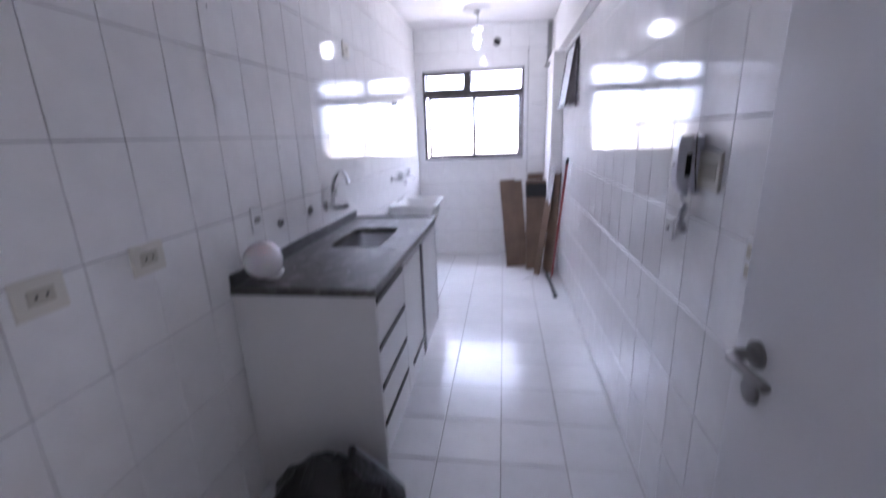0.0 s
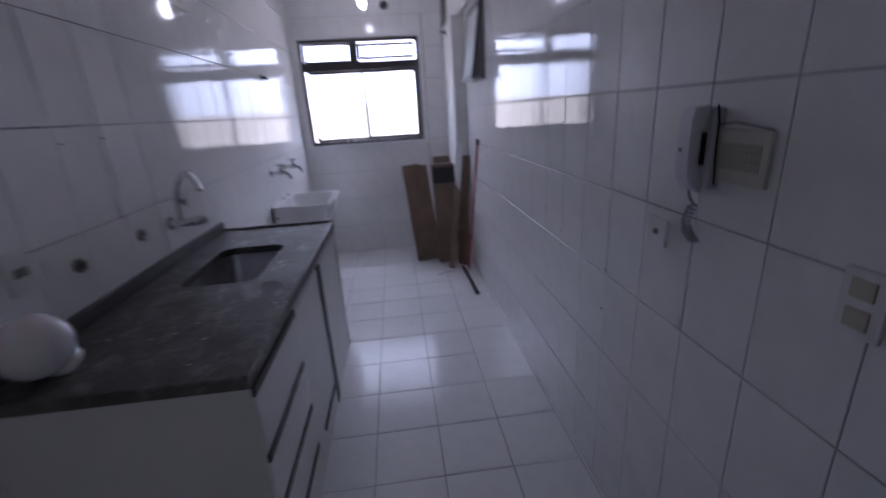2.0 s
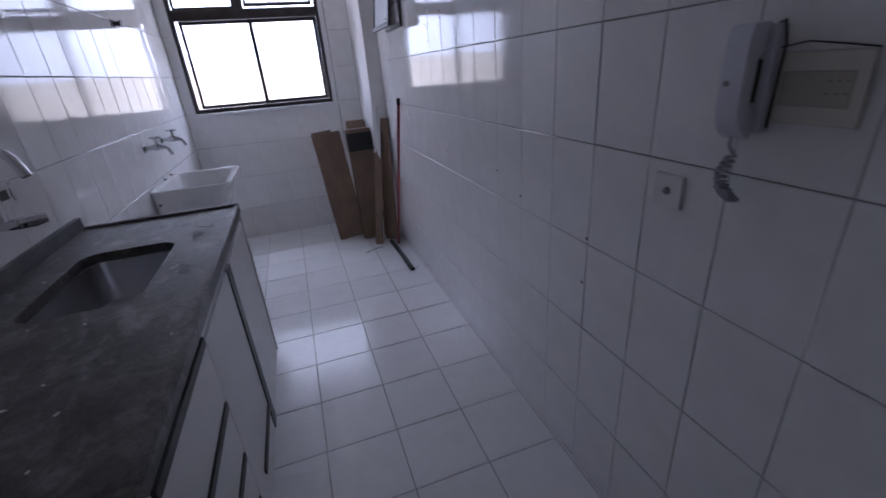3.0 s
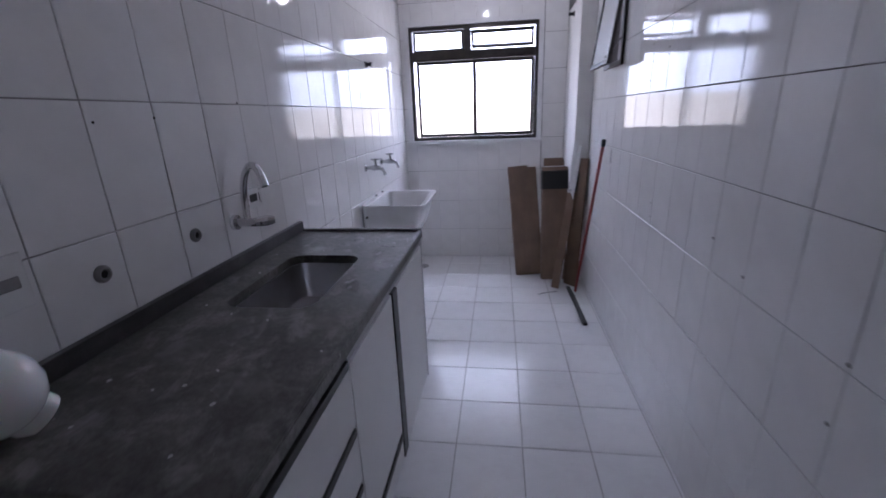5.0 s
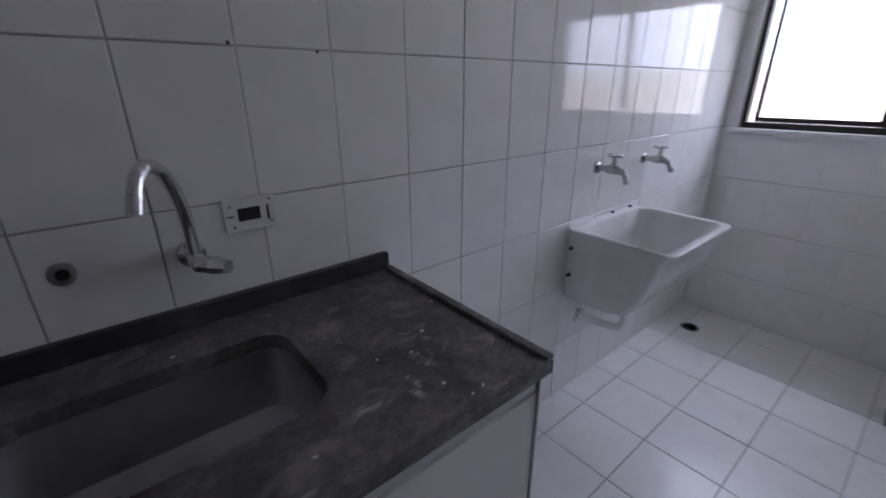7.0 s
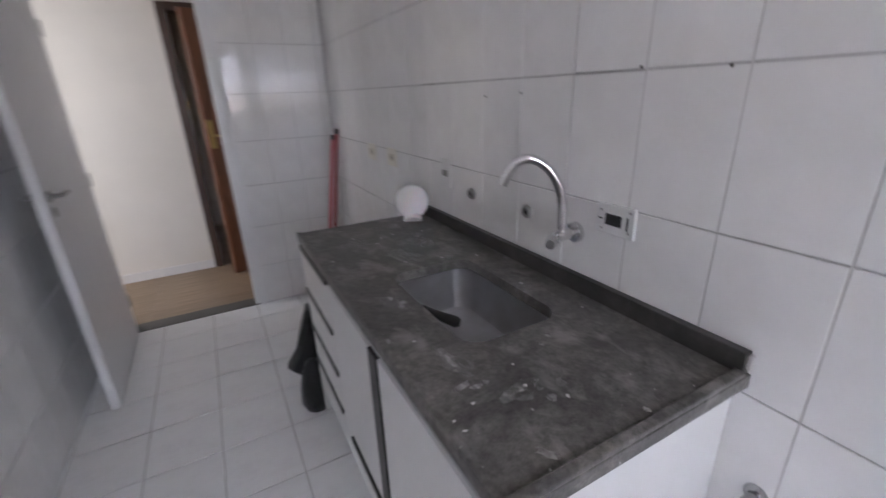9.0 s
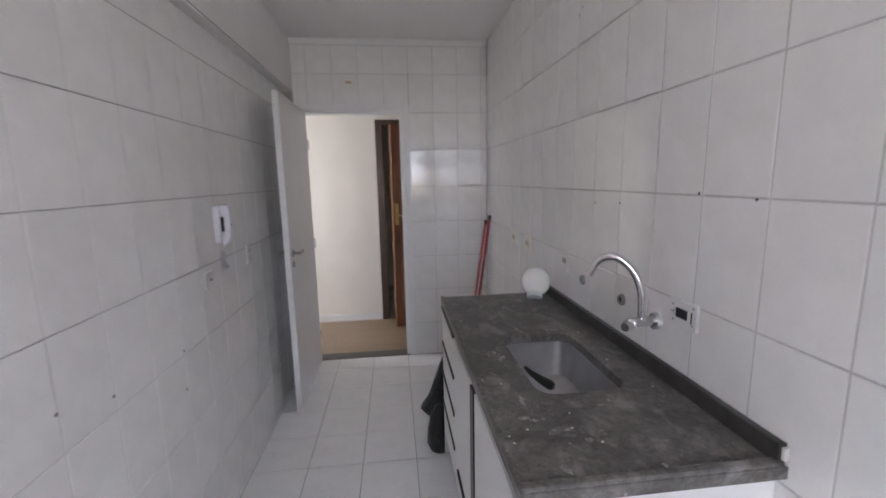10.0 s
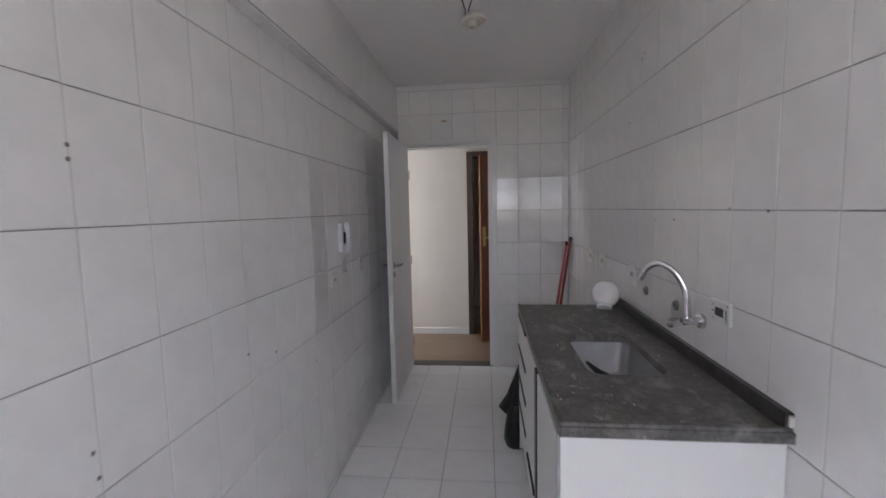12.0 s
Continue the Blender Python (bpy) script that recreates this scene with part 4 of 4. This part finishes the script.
def carton(name, label, x0, x1, d, h, at, lean, turn, flap):
    ob = thing(name, label, "cardboard box", "tall cardboard boxes", at=at)
    ob.rotation_euler = (radians(-lean), 0, radians(turn))
    w = x1 - x0
    bm = bmesh.new()
    box(bm, (0, 0, 0), (w, d, h), 0.004)
    bmesh.ops.subdivide_edges(bm, edges=[e for e in bm.edges if e.calc_length() > 0.5], cuts=6)
    for v in bm.verts:
        v.co += Vector((0.004 * noise.noise(v.co * 5), 0.005 * noise.noise(v.co * 4 + Vector((9, 0, 0))), 0))
    part("carton", bm, CARD, ob)
    return ob, w


b1, w1 = carton("cardboard_box", "tall narrow brown cardboard box leaning on the wall", 1.02, 1.262, 0.11, 0.965, (1.075, 4.75, 0.002), 6, 2, 1)
b1.rotation_euler = (radians(-7), radians(-4.8), radians(2))
part("flap", B(((0.0, -0.004, 0.93), (0.17, 0.0, 0.985)), bevel=0.001), CARD, b1)
part("end_flap", B(((0.02, 0.02, 0.972), (0.19, 0.10, 0.978)), bevel=0.001), TRIM_PAINT, b1, "pale end flap")
b2, w2 = carton("cardboard_box", "tall brown cardboard box with a wide black tape band", 1.29, 1.50, 0.10, 0.985, (1.292, 4.66, 0.002), 5, 1, 1)
b2.rotation_euler = (radians(-6), radians(-0.6), radians(1))
part("tape_band", B(((-0.003, -0.004, 0.80), (w2 + 0.003, 0.104, 0.955)), bevel=0.002), BLACK, b2, "black tape band")
part("flap", B(((0.02, 0.03, 0.985), (0.18, 0.036, 1.045)), ((0.02, 0.09, 0.985), (0.18, 0.096, 1.06)), bevel=0.001), CARD, b2)
part("end_flap", B(((0.02, 0.01, 0.987), (0.19, 0.085, 0.992)), bevel=0.001), TRIM_PAINT, b2, "pale end flap")


def strip(name, label, category, p0, p1, w, d, material, twist=0.0):
    """A board standing from p0 to p1, w wide and d thick."""
    a, b = Vector(p0), Vector(p1)
    z = (b - a).normalized()
    x = Vector((math.cos(twist), math.sin(twist), 0))
    x = (x - z * x.dot(z)).normalized()
    y = z.cross(x)
    ob = thing(name, label, category, at=p0)
    ob.rotation_euler = Matrix((x, y, z)).transposed().to_euler()
    return ob, (b - a).length, part("board", B(((-w / 2, -d / 2, 0), (w / 2, d / 2, (b - a).length)), bevel=0.002), material, ob)


o, n, _ = strip("cardboard_strip", "flattened cardboard strip leaning in the corner", "cardboard", (1.385, 4.47, 0.004), (1.535, 4.66, 0.955), 0.065, 0.016, CARD, -0.5)
part("tape_band", B(((-0.034, -0.010, n - 0.16), (0.034, 0.010, n - 0.01)), bevel=0.001), BLACK, o, "black tape band")
strip("flattened_carton", "dark brown flattened carton leaning in the corner", "cardboard", (1.52, 4.54, 0.004), (1.580, 4.655, 1.06), 0.13, 0.018, CARD, -0.9)
strip("white_batten", "thin white batten leaning in the corner", "batten", (1.440, 4.58, 0.004), (1.525, 4.662, 1.20), 0.028, 0.014, TRIM_PAINT, -0.3)
strip("white_batten", "thin white batten leaning askew in the corner", "batten", (1.415, 4.55, 0.004), (1.560, 4.650, 1.16), 0.034, 0.012, TRIM_PAINT, -0.7)
broom = thing("squeegee", "black floor squeegee with a red stick leaning on the wall", "squeegee")
part("stick", T([(1.530, 4.34, 0.03), (1.606, 4.088, 1.215)], 0.0105, 12), RED_PAINT, broom, "", True)
part("cap", T([(1.605, 4.092, 1.195), (1.607, 4.085, 1.240)], 0.0145, 12), BLACK, broom, "black end cap", True)
dirv = Vector((1.513, 3.80, 0)) - Vector((1.488, 4.44, 0))
part("head", T([(1.488, 4.44, 0.022), (1.497, 4.28, 0.024), (1.514, 3.80, 0.020)], [0.016, 0.020, 0.014], 8), BLACK, broom, "", True)
part("blade", B(((1.496, 3.81, 0.0), (1.502, 4.43, 0.016))), RUBBER, broom)
tw = thing("floor_wire", "short dark wire lying on the floor tiles", "wire")
part("strand", T([(1.24, 4.33, 0.003), (1.31, 4.37, 0.006), (1.40, 4.40, 0.003)], 0.0025, 6), BLACK, tw)

# ---- entrance end ----
for p0, p1, m, lab in (((0.200, 0.235, 0.0), (0.018, 0.185, 1.240), RED_PAINT, "red broomstick leaning in the tiled corner"), ((0.235, 0.205, 0.0), (0.046, 0.165, 1.20), PINK_PAINT, "faded red broomstick leaning in the tiled corner")):
    a, b = Vector(p0), Vector(p1)
    s = thing("broomstick", lab, "broomstick", "broomsticks in the corner")
    part("stick", T([a, b], 0.012, 12), m, s, "", True)
    part("cap", T([b - (b - a).normalized() * 0.02, b + (b - a).normalized() * 0.014], 0.014, 12), BLACK, s, "black end cap", True)


def bag_shape():
    bm = bmesh.new()
    bmesh.ops.create_icosphere(bm, subdivisions=4, radius=1)
    for v in bm.verts:
        p = v.co.copy()
        n = 1 + 0.18 * noise.noise(p * 2.1) + 0.07 * noise.noise(p * 6) + 0.03 * noise.noise(p * 15)
        z = p.z * n
        taper = 1.0 - 0.45 * max(0, z) ** 1.5
        v.co = Vector((0.385 + 0.215 * p.x * n * taper, 1.305 + 0.150 * p.y * n * taper, max(0.003, 0.18 + 0.19 * z)))
    return bm


bag = thing("bin_bag", "black plastic rubbish bag slumped beside the cabinet", "rubbish bag")
part("sack", bag_shape(), BAG, bag, "", True)
bm = bmesh.new()
front = [(0.555, 1.215, 0.475), (0.590, 1.25, 0.40), (0.635, 1.29, 0.31), (0.690, 1.31, 0.225), (0.650, 1.33, 0.20), (0.610, 1.34, 0.19), (0.55, 1.31, 0.20), (0.51, 1.25, 0.30), (0.52, 1.22, 0.40), (0.535, 1.21, 0.47)]
rings(bm, [[(x - 0.01, y - 0.05 - 0.02 * math.sin(i * 2.3), z) for i, (x, y, z) in enumerate(front)], [(x, y + 0.012 * math.sin(i * 1.7), z) for i, (x, y, z) in enumerate(front)], [(x - 0.02, y + 0.035, z) for x, y, z in front]])
part("gathered_top", bm, BAG, bag, "crumpled open end of the bag", True)
part("base_fold", lathe(bmesh.new(), [(0.001, 0.002), (0.06, 0.002), (0.075, 0.04), (0.07, 0.12), (0.05, 0.22), (0.02, 0.27), (0.001, 0.275)], 14, Matrix.Translation((0.585, 1.355, 0))), BAG, bag, "", True)

# ---- tiles, each a piece of its wall or floor ----
TILES = {}


def tile_mesh(name, w, h, material, joint, chamfer):
    ju, jv = joint
    key = (name, round(w, 3), round(h, 3), ju)
    if key not in TILES:
        a, b = w / 2 - ju / 2, h / 2 - jv / 2
        v = [(s * a, t * b, -G - 0.001) for s, t in ((-1, -1), (1, -1), (1, 1), (-1, 1))]
        v += [(s * a, t * b, -chamfer * 0.7) for s, t in ((-1, -1), (1, -1), (1, 1), (-1, 1))]
        v += [(s * (a - chamfer), t * (b - chamfer), 0) for s, t in ((-1, -1), (1, -1), (1, 1), (-1, 1))]
        f = [(0, 1, 5, 4), (1, 2, 6, 5), (2, 3, 7, 6), (3, 0, 4, 7), (4, 5, 9, 8), (5, 6, 10, 9), (6, 7, 11, 10), (7, 4, 8, 11), (8, 9, 10, 11)]
        me = bpy.data.meshes.new(name)
        me.from_pydata(v, [], f)
        me.materials.append(material)
        TILES[key] = me
    return TILES[key]


def cut(rect, hole):
    """What is left of rect when hole is taken out of it."""
    x0, y0, x1, y1 = rect
    a0, b0, a1, b1 = hole
    if a0 >= x1 or a1 <= x0 or b0 >= y1 or b1 <= y0:
        return [rect]
    out = []
    if a0 > x0:
        out.append((x0, y0, a0, y1))
    if a1 < x1:
        out.append((a1, y0, x1, y1))
    m0, m1 = max(x0, a0), min(x1, a1)
    if b0 > y0:
        out.append((m0, y0, m1, b0))
    if b1 < y1:
        out.append((m0, b1, m1, y1))
    return out


trnd = random.Random(11)


def lay(parent, name, material, origin, u, v, n, span, pitch, start, holes=(), joint=(0.0030, 0.0030), chamfer=0.0016, wobble=0.045):
    """Tiles over span (u0, v0, u1, v1) on the plane through origin, on a lattice of that pitch through start."""
    o, u, v, n = Vector(origin), Vector(u), Vector(v), Vector(n)
    rot = Matrix((u, v, n)).transposed().to_4x4()
    (u0, v0, u1, v1), (pu, pv), (su, sv) = span, pitch, start
    i0, i1 = math.floor((u0 - su) / pu + 1e-6), math.ceil((u1 - su) / pu - 1e-6)
    j0, j1 = math.floor((v0 - sv) / pv + 1e-6), math.ceil((v1 - sv) / pv - 1e-6)
    for i in range(i0, i1):
        for j in range(j0, j1):
            rects = [(max(u0, su + i * pu), max(v0, sv + j * pv), min(u1, su + (i + 1) * pu), min(v1, sv + (j + 1) * pv))]
            for h in holes:
                rects = [q for r in rects for q in cut(r, h)]
            for a, b, c2, d in rects:
                if c2 - a < 0.012 or d - b < 0.012:
                    continue
                ob = new(name, tile_mesh(name, c2 - a, d - b, material, joint, chamfer))
                k = min(1.0, 0.2 / max(c2 - a, d - b))
                ob.matrix_world = Matrix.Translation(o + u * (a + c2) / 2 + v * (b + d) / 2 + n * trnd.uniform(-0.0002, 0.0002)) @ rot @ Euler([radians(trnd.gauss(0, wobble) * k) for _ in range(2)] + [radians(trnd.gauss(0, 0.05))]).to_matrix().to_4x4()
                ob.parent = parent


X, Y, Z = Vector((1, 0, 0)), Vector((0, 1, 0)), Vector((0, 0, 1))
lay(wall_west, "tile", GLAZE, (0, 0, 0), Y, Z, X, (0, -0.003, L, H), (0.2005, 0.300), (2.371, 0.0))
lay(wall_east, "tile", GLAZE, (W, 0, 0), -Y, Z, -X, (-PY, -0.003, 0, 2.254), (0.2010, 0.300), (-1.940, 0.0), [(-AY1, AZ0, -AY0, AZ1)], joint=(0.0024, 0.0030))
lay(wall_south, "tile", GLAZE, (0, 0, 0), -X, Z, Y, (-1.567, -0.003, 0, H - 0.045), (0.2005, 0.300), (-0.253, 0.0), [(-1.60, -0.01, -0.652, 2.165)], joint=(0.0018, 0.0024))
lay(wall_north, "tile", GLAZE, (0, L, 0), X, Z, -Y, (0, -0.003, PX, H), (0.2005, 0.300), (0.11, 0.0), [(WX0 - 0.045, WZ0 - 0.022, WX1 + 0.04, WZ1 + 0.04)], joint=(0.0012, 0.003), chamfer=0.0009)
lay(pilaster, "tile", GLAZE, (0, PY - G, 0), X, Z, -Y, (PX + 0.002, 0, W, 2.25), (0.2005, 0.300), (0.11, 0.0))
lay(beam, "tile", GLAZE, (0, 0, 2.254 - G), Y, X, -Z, (0, 1.570, PY, W), (0.2045, 0.3), (0.1, 1.50))
lay(floor, "tile", FLOOR_TILE, (0, 0, 0), X, Y, Z, (-0.006, -0.002, W + 0.006, L + 0.006), (0.2985, 0.3035), (1.025, 2.345), joint=(0.0045, 0.0045))
lay(hall_floor, "plank", OAK, (0, 0, -0.002), X, Y, Z, (-0.15, -1.06, 3.2, -0.13), (1.22, 0.19), (0.2, -1.06), joint=(0.001, 0.001), chamfer=0.0006, wobble=0.0)

# vertical joints repointed with white grout
for wall, x0, x1, start, y0, y1 in ((wall_west, -0.0045, -0.0010, 2.371, 2.50, 3.05), (wall_east, W + 0.0010, W + 0.0045, 1.940, 2.25, PY)):
    bm = bmesh.new()
    k = math.ceil((y0 - start) / 0.2005)
    while start + k * (0.2005 if wall is wall_west else 0.2010) < y1:
        y = start + k * (0.2005 if wall is wall_west else 0.2010)
        if wall is wall_west or not AY0 - 0.01 < y < AY1 + 0.01:
            box(bm, (x0, y - 0.0022, 0.0), (x1, y + 0.0022, 2.25))
        k += 1
    part("grout", bm, WHITE_GROUT, wall, "white cement grout in the upright joints")
